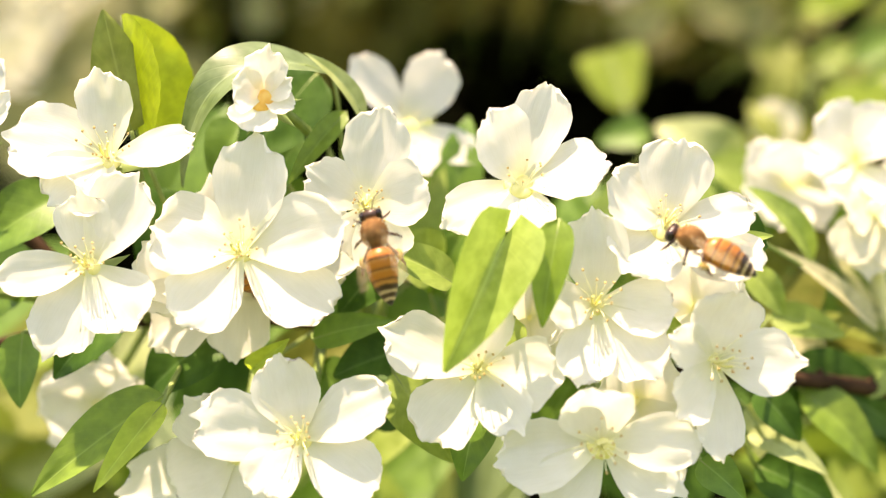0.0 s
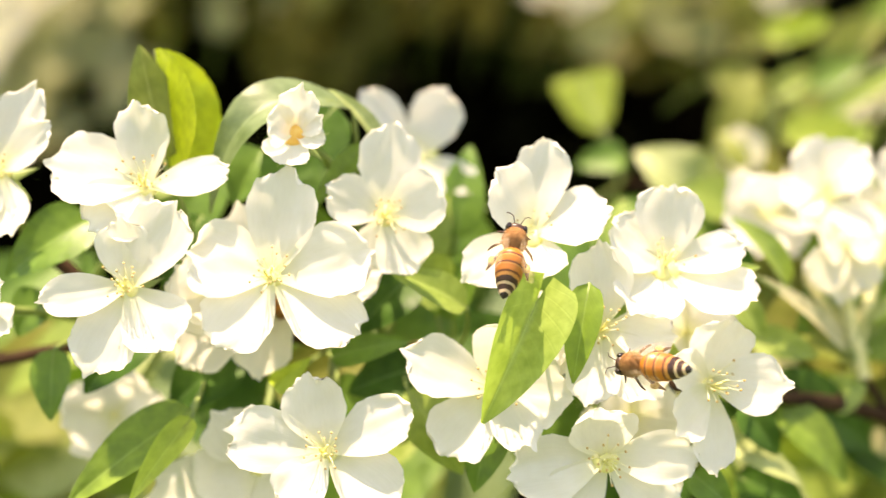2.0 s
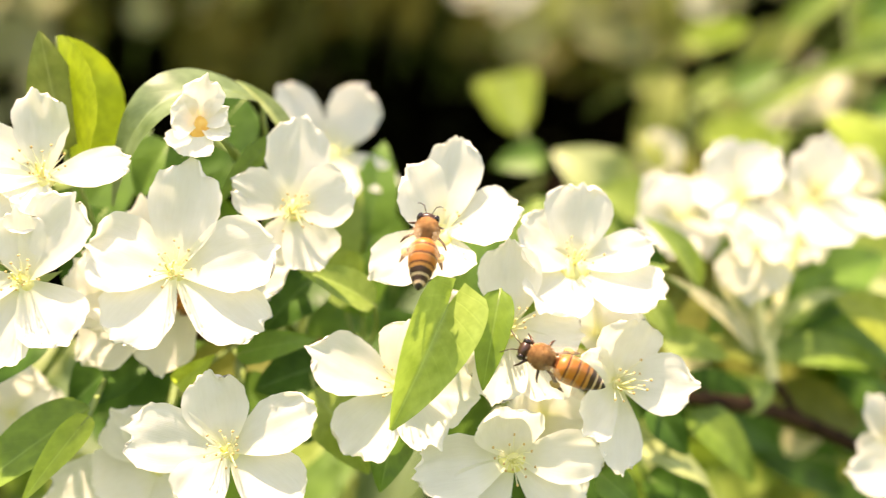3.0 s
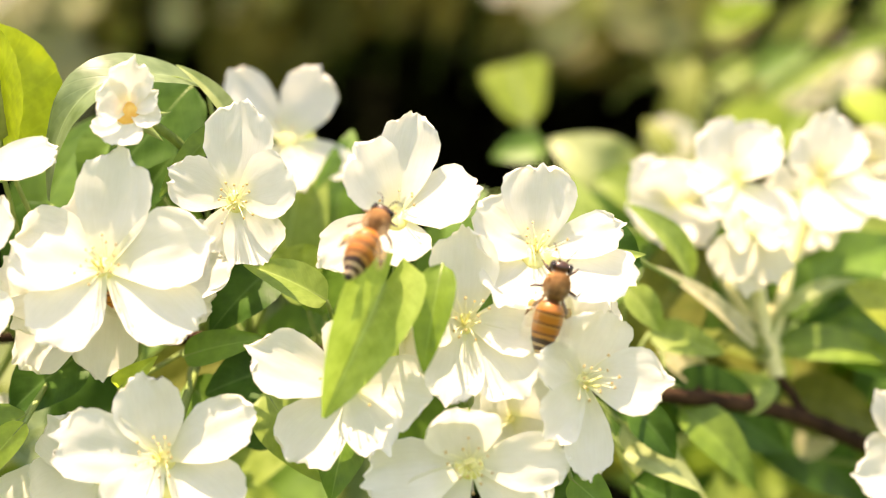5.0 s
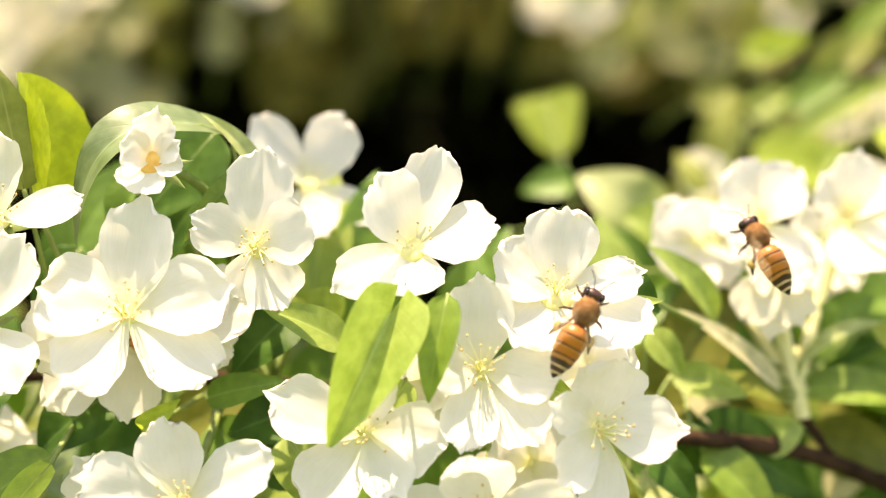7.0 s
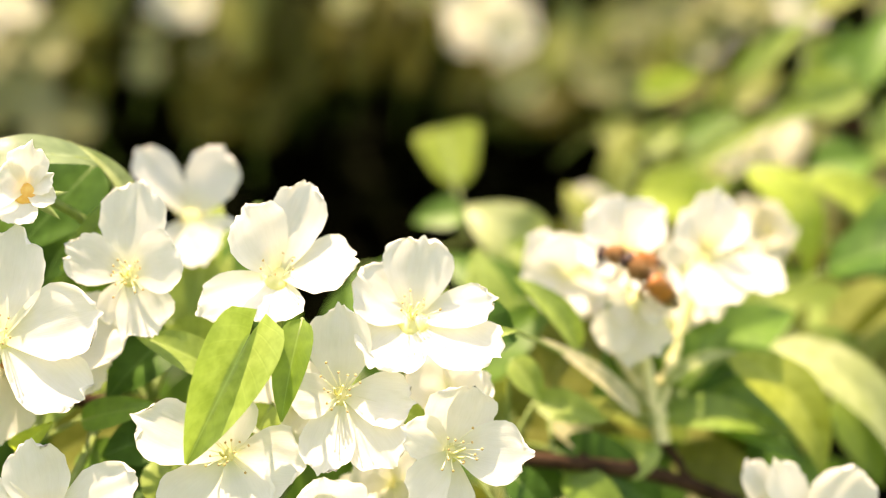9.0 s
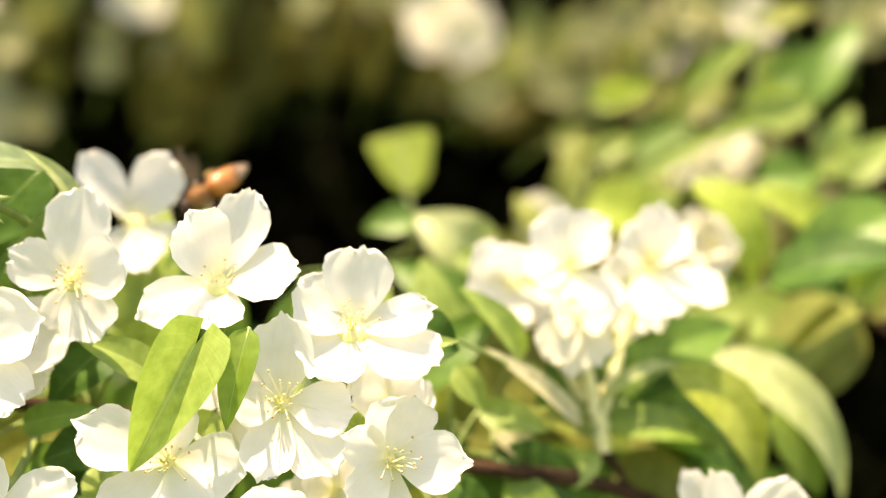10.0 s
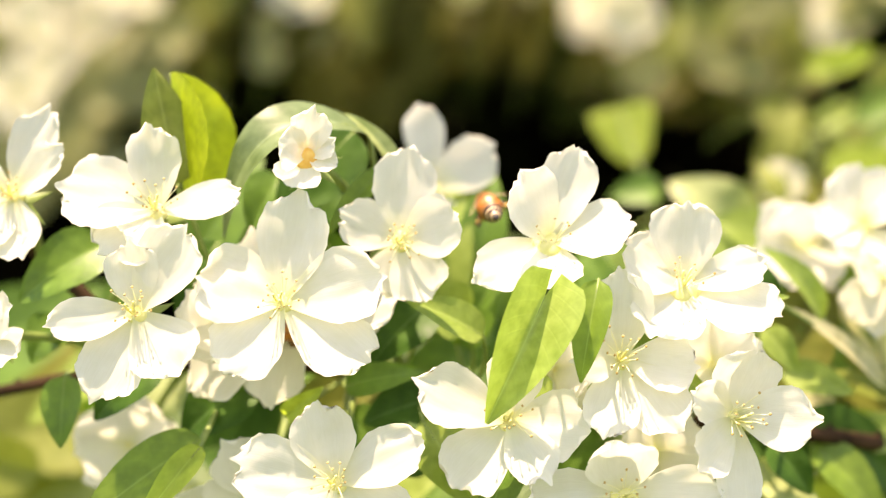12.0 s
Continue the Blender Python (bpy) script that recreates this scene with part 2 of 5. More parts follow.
def bend(x, y, seed):
    """Smooth noise between about -1 and 1."""
    return noise.noise(Vector((x, y, seed * 7.31)))


def axes_along(way, facing, roll=0.0):
    """A turn whose y runs along way and whose z leans towards facing."""
    way = way.normalized()
    face = facing - way * facing.dot(way)
    face = face.normalized() if face.length > 1e-6 else way.orthogonal().normalized()
    turn = Matrix((way.cross(face), way, face)).transposed().to_4x4()
    return turn @ Matrix.Rotation(radians(roll), 4, "Y")


# ---- plants ----
def petal_sheet(length, width, cup, curl, seed):
    """One petal: a narrow claw, a broad blade with a nicked, ragged rim, hollowed and gently crumpled."""
    rows, uvs = [], []
    across, along = 19, 17
    widest = 0.60 + 0.08 * bend(0.7, 2.9, seed + 8)
    nicks = [(0.8 * bend(k * 3.3, 1.3, seed + 9), 0.05 + 0.05 * abs(bend(k * 2.1, 6.6, seed + 9)), 0.02 + 0.06 * abs(bend(k * 1.9, 9.1, seed + 9))) for k in range(3)]
    for i in range(along):
        u = 1 - (1 - i / (along - 1)) ** 1.5
        if u < widest:
            half = 0.5 * width * (0.11 + 0.89 * math.sin(u / widest * math.pi / 2) ** 1.12)
        else:
            half = 0.5 * width * max(0.24, (1 - ((u - widest) / (1 - widest)) ** 3.2) ** 0.5)
        row, uv = [], []
        for j in range(across):
            v = -1 + 2 * j / (across - 1)
            rim = 1 + (0.14 * bend(u * 3.5, v * 1.2, seed) + 0.09 * bend(u * 11, v, seed) + 0.04 * bend(u * 31, v, seed)) * u
            x = v * half * rim
            y = length * (u * (1 - 0.10 * v * v * u * u) + (0.080 * bend(x / width * 5, 3.1, seed + 1) + 0.055 * bend(x / width * 15, 5.1, seed + 1)) * u**4)
            y -= length * sum(deep * math.exp(-(((x / width - 0.5 * place) / wide) ** 2)) for place, wide, deep in nicks) * u**8
            z = cup * half * v * v + curl * length * (u * u - u) + 0.085 * width * bend(u * 2.6, v * 1.7, seed + 3) * u + 0.05 * width * bend(u * 3.2, x / width * 6, seed + 4) * u**2
            z += 0.018 * width * bend(u * 3.5, x / width * 16, seed + 5) * u
            row.append((x, y, z))
            uv.append((u, 0.5 + 0.5 * v))
        rows.append(row)
        uvs.append(uv)
    return rows, uvs


def stamen_mesh():
    bm = bmesh.new()
    points = [(0.10 * MM * math.sin(k * 0.7), 0, k * MM) for k in range(7)]
    tube(bm, points, [0.065 * MM] * 5 + [0.06 * MM, 0.055 * MM], 5, 0)
    ball(bm, (0, 0, 6.3 * MM), (0.23 * MM, 0.19 * MM, 0.30 * MM), 1, 8, 5)
    return mesh_of("stamen", bm, FILAMENT, ANTHER)


STAMEN = stamen_mesh()


def flower(label, centre, facing, petals, spur, stamens=18, cupped=0.22, group="white blossoms in the cluster", skin=None, heart=1.8, core=None, stem=None, girth=1.0):
    """A five-petalled blossom. petals: tip from the centre (x, y, z) and width; spur: where its stalk meets the twig."""
    thing = tagged(new("blossom"), label, "flower", group)
    thing.location = at(*centre)
    facing = Vector(facing).normalized()
    rng = random.Random(str(centre))
    for k, (x, y, z, width) in enumerate(petals):
        tip = Vector((x, y, z)) * MM
        turn = axes_along(tip, facing, rng.uniform(-7, 7))
        rows, uvs = petal_sheet(tip.length, 1.10 * width * MM, rng.uniform(0.6, 1.2) * cupped, rng.uniform(0.05, 0.22), rng.random() * 90)
        # overlapping petals lie at slightly different heights
        lift = facing * (0.10 + 0.16 * (k % 3)) * MM
        part("petal", grid(bmesh.new(), [[turn @ Vector(p) + lift for p in row] for row in rows], uvs), skin or PETAL, thing)
    bm = bmesh.new()
    ball(bm, (0, 0, 0), (1.0, 1.0, 1.0), 0, 12, 8)
    bmesh.ops.transform(bm, matrix=axes_along(facing, Vector((0, 0, 1))) @ Matrix.Diagonal((heart * MM, 0.38 * heart * MM, heart * MM, 1)), verts=bm.verts)
    part("cup", bm, core or CUP, thing, "yellow-green flower cup")
    up = axes_along(facing, Vector((0.2, 0.1, 1)))
    for k in range(stamens):
        spread = radians(rng.uniform(8, 46))
        spin = 2 * math.pi * (k + rng.uniform(-0.3, 0.3)) / stamens
        way = up @ Vector((math.sin(spread) * math.cos(spin), math.cos(spread), math.sin(spread) * math.sin(spin)))
        ob = part("stamen", STAMEN, None, thing)
        start = up @ Vector((0.8 * MM * math.cos(spin), 0.6 * MM, 0.8 * MM * math.sin(spin)))
        size = rng.uniform(0.42, 0.85)
        ob.matrix_basis = Matrix.Translation(start) @ way.to_track_quat("Z", "X").to_matrix().to_4x4() @ Matrix.Diagonal((1, 1, size, 1))
    if stamens > 8:
        for k in range(3):
            way = up @ Vector((0.18 * math.cos(k * 2.1), 1, 0.18 * math.sin(k * 2.1)))
            part("style", tube(bmesh.new(), arc((0, 0, 0), way * 4.2 * MM, way.orthogonal() * 0.3 * MM, 5), [0.2 * MM] * 5, 5), CUP, thing, "pale green style")
    back = -facing * 2.2 * MM
    for k in range(5):
        angle = 2 * math.pi * k / 5 + rng.uniform(-0.2, 0.2)
        way = up @ Vector((math.cos(angle), -0.35, math.sin(angle)))
        turn = axes_along(way, -facing)
        rows = [[turn @ Vector((v * 1.2 * MM * (1 - u) ** 0.8, 5.5 * MM * u, 0.3 * MM * v * v)) + back for v in (-1, 0, 1)] for u in (0, 0.35, 0.7, 1)]
        part("sepal", grid(bmesh.new(), rows), STALK, thing, "green sepal")
    end = at(*spur) - thing.location
    path = arc(back * 0.5, end, -facing * 0.10 * end.length + Vector((0, 0, 0.06 * end.length)), 9)
    part("stalk", tube(bmesh.new(), path, [r * girth * MM for r in (1.25, 1.0, 0.75, 0.75, 0.75, 0.75, 0.75, 0.75, 0.85)], 7), stem or STALK, thing, "thin green flower stalk")
    return thing


def leaf(label, base, tip, width, kind, fold, bow, roll, spur, facing=(0.0, -1.0, 0.35), sharp=0.62, sweep=0.0, blunt=0.72, lobe=0.0):
    """A leaf with a creased midrib, toothed rim and stalk. base and tip in millimetres; fold lifts the halves, bow arches it."""
    thing = tagged(new("leaf"), label, "leaf", "leaves on the twigs")
    thing.location = at(*base)
    rng = random.Random(str(base))
    seed = rng.random() * 90
    way = Vector(tip) - Vector(base)
    length, width = way.length * MM, width * MM
    turn = axes_along(way, Vector(facing), roll)
    rows, uvs = [], []
    for i in range(23):
        u = i / 22
        half = 0.5 * width * max(0.02, math.sin(math.pi * min(1.0, 0.02 + u**sharp * 0.98))) ** blunt
        row, uv = [], []
        for j in range(13):
            v = -1 + j / 6
            tooth = 1 + (0.05 * ((u * 21) % 1.0) - 0.03 if abs(v) == 1 else 0)
            x = v * half * tooth * (1 + 0.07 * bend(u * 2, v, seed))
            z = fold * half * abs(v) ** 1.15 + bow * length * 4 * u * (1 - u) + 0.05 * width * bend(u * 3, v * 1.6, seed + 2) * abs(v)
            z += 0.007 * width * math.sin(44 * (u - 0.22 * abs(v))) * abs(v)
            row.append(turn @ Vector((x + sweep * length * 4 * u * (1 - u), length * (u - lobe * abs(v) * (1 - u) ** 2), z)))
            uv.append((u, abs(v)))
        rows.append(row)
        uvs.append(uv)
    blade = part("blade", grid(bmesh.new(), rows, uvs), LEAF[kind], thing)
    rib = [turn @ Vector((sweep * length * 4 * u * (1 - u), length * u, bow * length * 4 * u * (1 - u) - 0.2 * MM)) for u in (k / 9 for k in range(10))]
    part("midrib", tube(bmesh.new(), rib, [(0.28 - 0.22 * k / 9) * MM for k in range(10)], 6), STALK, blade, "pale green midrib")
    end = at(*spur) - thing.location
    path = arc((0, 0, 0), end, -way.normalized() * 0.06 * end.length, 8)
    part("stalk", tube(bmesh.new(), path, [0.38 * MM] * 8, 6), STALK, thing, "green leaf stalk")
    return thing


def twig(label, points, thick, thin, category="branch", skin=None):
    """A woody twig through points, with buds and knots."""
    thing = tagged(new("twig"), label, category)
    thing.location = at(*points[0])
    local = [at(*p) - thing.location for p in points]
    smooth = []
    for i in range(len(local) - 1):
        p0, p1, p2, p3 = local[max(i - 1, 0)], local[i], local[i + 1], local[min(i + 2, len(local) - 1)]
        for k in range(6):
            s = k / 6
            smooth.append(0.5 * (2 * p1 + (p2 - p0) * s + (2 * p0 - 5 * p1 + 4 * p2 - p3) * s * s + (3 * p1 - p0 - 3 * p2 + p3) * s**3))
    smooth.append(local[-1])
    n = len(smooth)
    radii = [(thick + (thin - thick) * k / (n - 1)) * MM * (1 + 0.16 * bend(k * 0.9, 2.0, thick)) for k in range(n)]
    part("wood", tube(bmesh.new(), smooth, radii, 10), skin or BARK, thing)
    for k in range(3, n - 2, 5):
        bm = bmesh.new()
        ball(bm, (0, 0, 0), (1, 1, 1), 0, 8, 6)
        side = Vector((bend(k, 1, 3), bend(k, 2, 3), abs(bend(k, 3, 3)) + 0.2)).normalized()
        m = Matrix.Translation(smooth[k] + side * radii[k]) @ axes_along(side, Vector((0, 0.3, 1))) @ Matrix.Diagonal((radii[k] * 0.5, radii[k] * 0.6, radii[k] * 0.5, 1))
        bmesh.ops.transform(bm, matrix=m, verts=bm.verts)
        part("spur", bm, skin or BARK, thing, "knobbly spur")
    return thing


# ---- bees ----
def shaped(bm, stations, sides=14):
    """A body turned about y: stations of (y, half width, half height, lift)."""
    rings = []
    for y, w, h, lift in stations:
        rings.append([bm.verts.new((0.90 * w * math.cos(a), y, lift + 0.96 * h * math.sin(a))) for a in (2 * math.pi * k / sides for k in range(sides))])
    for a, b in zip(rings, rings[1:]):
        for k in range(sides):
            bm.faces.new((a[k], b[k], b[(k + 1) % sides], a[(k + 1) % sides]))
    bm.faces.new(rings[0])
    bm.faces.new(rings[-1][::-1])
    return bm


def hairs(count, centre, radii, reach, seed, low=-0.2):
    """Fine standing hairs over an egg-shaped body."""
    rng = random.Random(seed)
    bm = bmesh.new()
    while count:
        d = Vector((rng.gauss(0, 1), rng.gauss(0, 1), rng.gauss(0, 1))).normalized()
        if d.z < low:
            continue
        count -= 1
        root = Vector(centre) + Vector(d[i] * radii[i] * 0.97 for i in range(3))
        out = (d + Vector((rng.uniform(-0.3, 0.3), -0.35 + rng.uniform(-0.2, 0.2), rng.uniform(-0.3, 0.3)))).normalized()
        side = out.orthogonal().normalized() * 0.035 * MM
        other = out.cross(side)
        tip = bm.verts.new(root + out * reach * rng.uniform(0.6, 1.1))
        foot = [bm.verts.new(root + side), bm.verts.new(root - 0.5 * side + 0.9 * other), bm.verts.new(root - 0.5 * side - 0.9 * other)]
        for a in range(3):
            bm.faces.new((foot[a], foot[(a + 1) % 3], tip))
    return bm


def wing_sheet(length, width, side):
    """A clear wing, its root at the origin, running back along -y and out to the side."""
    rows = []
    for i in range(9):
        u = i / 8
        half = width * (0.12 + 0.88 * math.sin(min(1, u * 1.05) * math.pi * 0.86 + 0.12) ** 0.8) * 0.5
        rows.append([Vector((side * (half * v + 0.35 * width * u), -length * u, 0.10 * MM * math.sin(9 * v + 5 * u))) for v in (-1, -0.5, 0, 0.5, 1)])
    return grid(bmesh.new(), rows)


def bee(label, size=1.0):
    """A honey bee, head along +y, back along +z, about 15 mm long."""
    thing = tagged(new("honey_bee"), label, "bee", "honey bees")
    s = MM * size
    stations = [(-9.0, 0.08, 0.08, -0.95), (-8.7, 0.38, 0.34, -0.9), (-8.0, 0.92, 0.82, -0.7), (-6.85, 1.46, 1.28, -0.45), (-6.8, 1.56, 1.38, -0.43),
                (-5.35, 1.90, 1.68, -0.22), (-5.3, 1.98, 1.76, -0.2), (-3.75, 2.14, 1.90, -0.08), (-3.7, 2.20, 1.96, -0.07), (-2.2, 2.12, 1.90, 0.0),
                (-2.15, 2.14, 1.92, 0.0), (-1.1, 1.62, 1.48, 0.0), (-0.45, 0.60, 0.60, 0.0)]
    part("abdomen", shaped(bmesh.new(), [(y * s, 1.13 * w * s, 1.13 * h * s, z * s) for y, w, h, z in stations]), BANDS, thing, "amber abdomen with dark bands")
    bm = bmesh.new()
    ball(bm, (0, 1.55 * s, 0.05 * s), (1.8 * s, 2.1 * s, 1.75 * s), 0, 16, 12)
    thorax = part("thorax", bm, FUR, thing, "tawny furred thorax")
    part("fur", tagged_stuff(hairs(2200, (0, 1.55 * s, 0.05 * s), (1.8 * s, 2.1 * s, 1.75 * s), 0.46 * s, 4), FUR), FUR, thorax)
    part("fringe", tagged_stuff(hairs(320, (0, -1.6 * s, 0), (1.75 * s, 1.2 * s, 1.6 * s), 0.4 * s, 7), FUR), FUR, thorax)
    bm = bmesh.new()
    ball(bm, (0, 4.35 * s, -0.55 * s), (1.55 * s, 0.95 * s, 1.3 * s), 0, 14, 10)
    head = part("head", bm, CHITIN, thing, "dark brown head")
    for side in (-1, 1):
        bm = bmesh.new()
        ball(bm, (side * 1.2 * s, 4.4 * s, -0.35 * s), (0.56 * s, 0.72 * s, 1.0 * s), 0, 12, 8)
        part("eye", bm, EYE, head, "black compound eye")
        feeler = [(side * 0.45 * s, 5.1 * s, 0.1 * s), (side * 0.9 * s, 6.2 * s, 0.6 * s), (side * 1.5 * s, 7.0 * s, 0.1 * s), (side * 1.9 * s, 7.5 * s, -0.5 * s)]
        part("antenna", tube(bmesh.new(), feeler, [0.08 * s] * 4, 6), CHITIN, head)
        for name, y, out, back, foot in (("foreleg", 3.0, 2.2, 1.5, -2.2), ("middle_leg", 1.5, 3.0, -0.8, -2.3), ("hind_leg", 0.3, 2.7, -3.4, -2.0)):
            joints = [(side * 1.1 * s, y * s, -1.2 * s), (side * 0.62 * out * s, (y + 0.35 * back) * s, -0.5 * s), (side * out * s, (y + 0.75 * back) * s, -1.5 * s),
                      (side * (out + 0.5) * s, (y + 1.15 * back) * s, foot * s)]
            widths = [0.22 * s, 0.27 * s, (0.46 if name == "hind_leg" else 0.2) * s, 0.10 * s]
            leg = part(name, tube(bmesh.new(), joints, widths, 7), CHITIN, thing)
            if name == "hind_leg":
                bm = bmesh.new()
                ball(bm, Vector(joints[2]) + Vector((0, 0.3 * s, 0.1 * s)), (0.6 * s, 0.9 * s, 0.5 * s), 0, 10, 7)
                part("pollen_load", bm, POLLEN, leg, "brownish pollen load")
    wings = []
    for side in (-1, 1):
        for name, y, long, wide in (("forewing", 1.6, 8.4, 2.5), ("hindwing", 0.7, 6.0, 1.9)):
            wing = part(name, wing_sheet(long * s, wide * s, side), WING, thing, "clear veined wing")
            wing.location = (side * 1.35 * s, y * s, (1.45 if name == "forewing" else 1.3) * s)
            wings.append((wing, side, name))
    return thing, wings


def tagged_stuff(bm, material):
    return mesh_of("fur", bm, material)


def bee_pose(x, y, z, heading, tip=0.0, lean=0.0):
    """A bee on an upright flower: heading turns from +x towards +z, its back to the viewer; tip lifts the head outwards, lean rolls it."""
    m = Matrix.Rotation(radians(90 - heading), 4, "Y") @ pose(0, 0, 0, 90 + tip, 0, 0) @ pose(0, 0, 0, 0, lean, 0)
    m.translation = at(x, y, z)
    return m


# ---- the place ----
def ground():
    bm = bmesh.new()
    reach = [-900, -60, -20, -8, -3, -1, 0, 1, 3, 8, 20, 60, 900]
    rows = [[(x, y, 0.03 * bend(x * 0.7, y * 0.7, 5) * (abs(x) < 60)) for x in reach] for y in reach]
    return tagged(new("ground", mesh_of("ground", grid(bm, rows), SOIL)), "mown orchard grass in shade", "ground", kind="structure")


def foliage(count, low, high, seed, size, material, clump=2.1, gap=-0.25, clear=()):
    """Many small leaves, each a folded diamond, scattered through a box."""
    rng = random.Random(seed)
    verts, faces = [], []
    while count:
        p = Vector(rng.uniform(low[i], high[i]) for i in range(3))
        if noise.noise(p * clump) < gap or any(math.hypot(p.x - x, p.y - y) < r for x, y, r in clear):
            continue
        count -= 1
        way = Vector((rng.gauss(0, 1), rng.gauss(0, 1), rng.gauss(0, 0.8))).normalized()
        side = way.orthogonal().normalized()
        side = (Matrix.Rotation(rng.uniform(0, 6.28), 3, way) @ side) * size * rng.uniform(0.25, 0.4)
        way = way * size * rng.uniform(0.7, 1.2)
        n = len(verts)
        drop = way.cross(side).normalized() * size * 0.12
        verts += [p, p + way * 0.35 + side + drop, p + way * 0.75 + side * 0.8 + drop, p + way, p + way * 0.75 - side * 0.8 + drop, p + way * 0.35 - side + drop]
        faces += [(n, n + 1, n + 2, n + 3), (n, n + 3, n + 4, n + 5)]
    mesh = bpy.data.meshes.new("foliage")
    mesh.from_pydata([tuple(v) for v in verts], [], faces)
    mesh.materials.append(material)
    return mesh


ground()

# a dense hedge closes the view behind the tree, near-black to stand for shade
hedge = tagged(new("hedge"), "tall dense backdrop hedge, deep shade put into its near-black colour", "hedge")
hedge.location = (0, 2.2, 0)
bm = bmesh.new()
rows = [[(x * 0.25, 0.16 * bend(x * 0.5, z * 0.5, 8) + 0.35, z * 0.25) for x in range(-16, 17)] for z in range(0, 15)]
part("shade_backing", grid(bm, rows), SHADE, hedge)
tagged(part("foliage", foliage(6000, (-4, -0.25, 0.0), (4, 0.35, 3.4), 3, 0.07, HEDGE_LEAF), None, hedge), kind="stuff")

# an unseen leafy bough, added overhead to shade what lies behind the cluster
bough = tagged(new("unseen_shading_bough"), "unseen leafy bough added overhead to shade the background", "branch")
bough.location = (0, 0, 0)
# two round holes left in it let sun through onto some far blossoms
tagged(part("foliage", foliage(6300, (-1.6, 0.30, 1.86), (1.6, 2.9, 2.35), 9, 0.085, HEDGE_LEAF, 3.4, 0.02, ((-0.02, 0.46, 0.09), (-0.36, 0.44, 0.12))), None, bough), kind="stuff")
limb = [Vector((0.9, 1.2, 0.0)), Vector((0.88, 1.15, 0.9)), Vector((0.8, 1.0, 1.6)), Vector((0.55, 0.8, 2.0)), Vector((0.1, 0.6, 2.15)), Vector((-0.5, 0.5, 2.2))]
part("limb", tube(bmesh.new(), limb, [0.07, 0.06, 0.05, 0.035, 0.02, 0.008], 10), BARK, bough, "rough brown limb")

# ---- the blossom cluster ----
# the fruiting twig that carries the cluster, and its side twigs
twig('long bare bough reaching from the limb to the cluster', [(799.8, 1000.0, 59.5), (560.1, 520.0, -30.1), (300.2, 180.0, -75.0), (126.0, 58.0, -60.3)], 7.0, 2.2)
twig('dark brown woody twig carrying the blossom cluster', [(126.0, 58.0, -60.3), (102.1, 52.0, -45.2), (85.8, 48.0, -39.2), (73.0, 44.0, -33.5), (59.3, 38.0, -29.7), (46.3, 32.0, -27.4), (21.2, 28.0, -24.1), (-4.7, 28.0, -20.0), (-30.1, 28.0, -16.9), (-51.5, 26.0, -15.4), (-77.1, 28.0, -16.8), (-112.1, 34.0, -24.0)], 1.7, 1.1)
twig('short brown spur on the woody twig', [(73.0, 44.0, -33.5), (71.2, 45.0, -29.2), (68.5, 45.0, -26.0)], 0.7, 1.1)
twig('short pale green shoot below the hazy blossoms', [(68.5, 45.0, -26.0), (68.0, 45.5, -23.3), (67.5, 46.0, -20.7)], 1.3, 2.2, skin=GREENWOOD)
twig('thin twig farther back with sunlit young leaves', [(779.8, 960.0, 109.5), (480.0, 420.0, 79.9), (208.5, 150.0, -6.6), (146.8, 140.0, 6.6), (109.4, 132.0, 12.1), (82.1, 130.0, 13.4), (53.3, 130.0, 14.8), (33.6, 128.0, 16.0)], 1.6, 0.6)
twig('slender leafy twig in the blurred distance', [(208.5, 150.0, -6.6), (193.2, 165.0, 23.0), (165.2, 172.0, 45.8), (141.5, 172.0, 53.4), (119.9, 175.0, 56.7), (103.7, 176.0, 54.1), (86.3, 176.0, 43.5)], 1.0, 0.5)
twig('thin twig low in the cluster with a few blossoms', [(102.1, 52.0, -45.2), (114.9, 30.0, -36.5), (89.3, 26.0, -43.4)], 2.0, 1.2)
twig('thin twig rising to the outermost blossoms', [(-77.1, 28.0, -16.8), (-78.2, 24.0, -7.1), (-87.5, 22.0, 2.5), (-90.1, 18.0, 6.1)], 1.6, 1.1)
blossom_f0 = flower('sunlit white blossom beside a yellow-green leaf', (-61.4, -1.0, 10.4), (0.1, -1, 0.5), [(-1.1, -0.5, 13.8, 7.6), (-15.3, -2.0, 3.9, 11.5), (14.0, -2.0, 2.6, 6.2), (-8.3, -4.0, -6.6, 10.9), (-2.8, -4.0, -5.6, 7.2)], (-78.2, 24.0, -7.1), 14)
blossom_fl = flower('open white blossom with pale yellow stamens', (-63.3, -5.0, -5.2), (0, -1, 0.3), [(-1.1, -1.0, 11.1, 7.4), (8.1, -0.5, 13.3, 9.5), (8.0, -3.0, -9.5, 9.7), (-5.8, -3.0, -13.4, 9.4), (-13.6, -3.0, -2.0, 6.2)], (-64.4, 27.0, -16.1), 14)
blossom_fa = flower('open white blossom with pale yellow stamens', (-41.3, -4.0, -3.6), (0, -1, 0.3), [(2.8, -0.5, 17.1, 9.9), (-13.4, -1.0, 4.6, 11.5), (-8.8, -3.5, -10.8, 10.4), (14.2, -3.5, -9.8, 9.8), (16.5, -2.5, 4.6, 10.4)], (-44.4, 26.7, -16.0), 14)
blossom_fab = flower('white blossom tucked behind the others', (-44.2, 9.0, -5.5), (0, -1, 0.3), [(-14.8, -1.0, -13.8, 10.3), (-0.9, -1.0, -15.8, 9.1), (16.9, -1.0, -5.3, 8.7), (-3.9, -1.0, 14.2, 8.0), (20.4, -1.0, 3.4, 11.6)], (-44.4, 26.7, -16.0), 2)
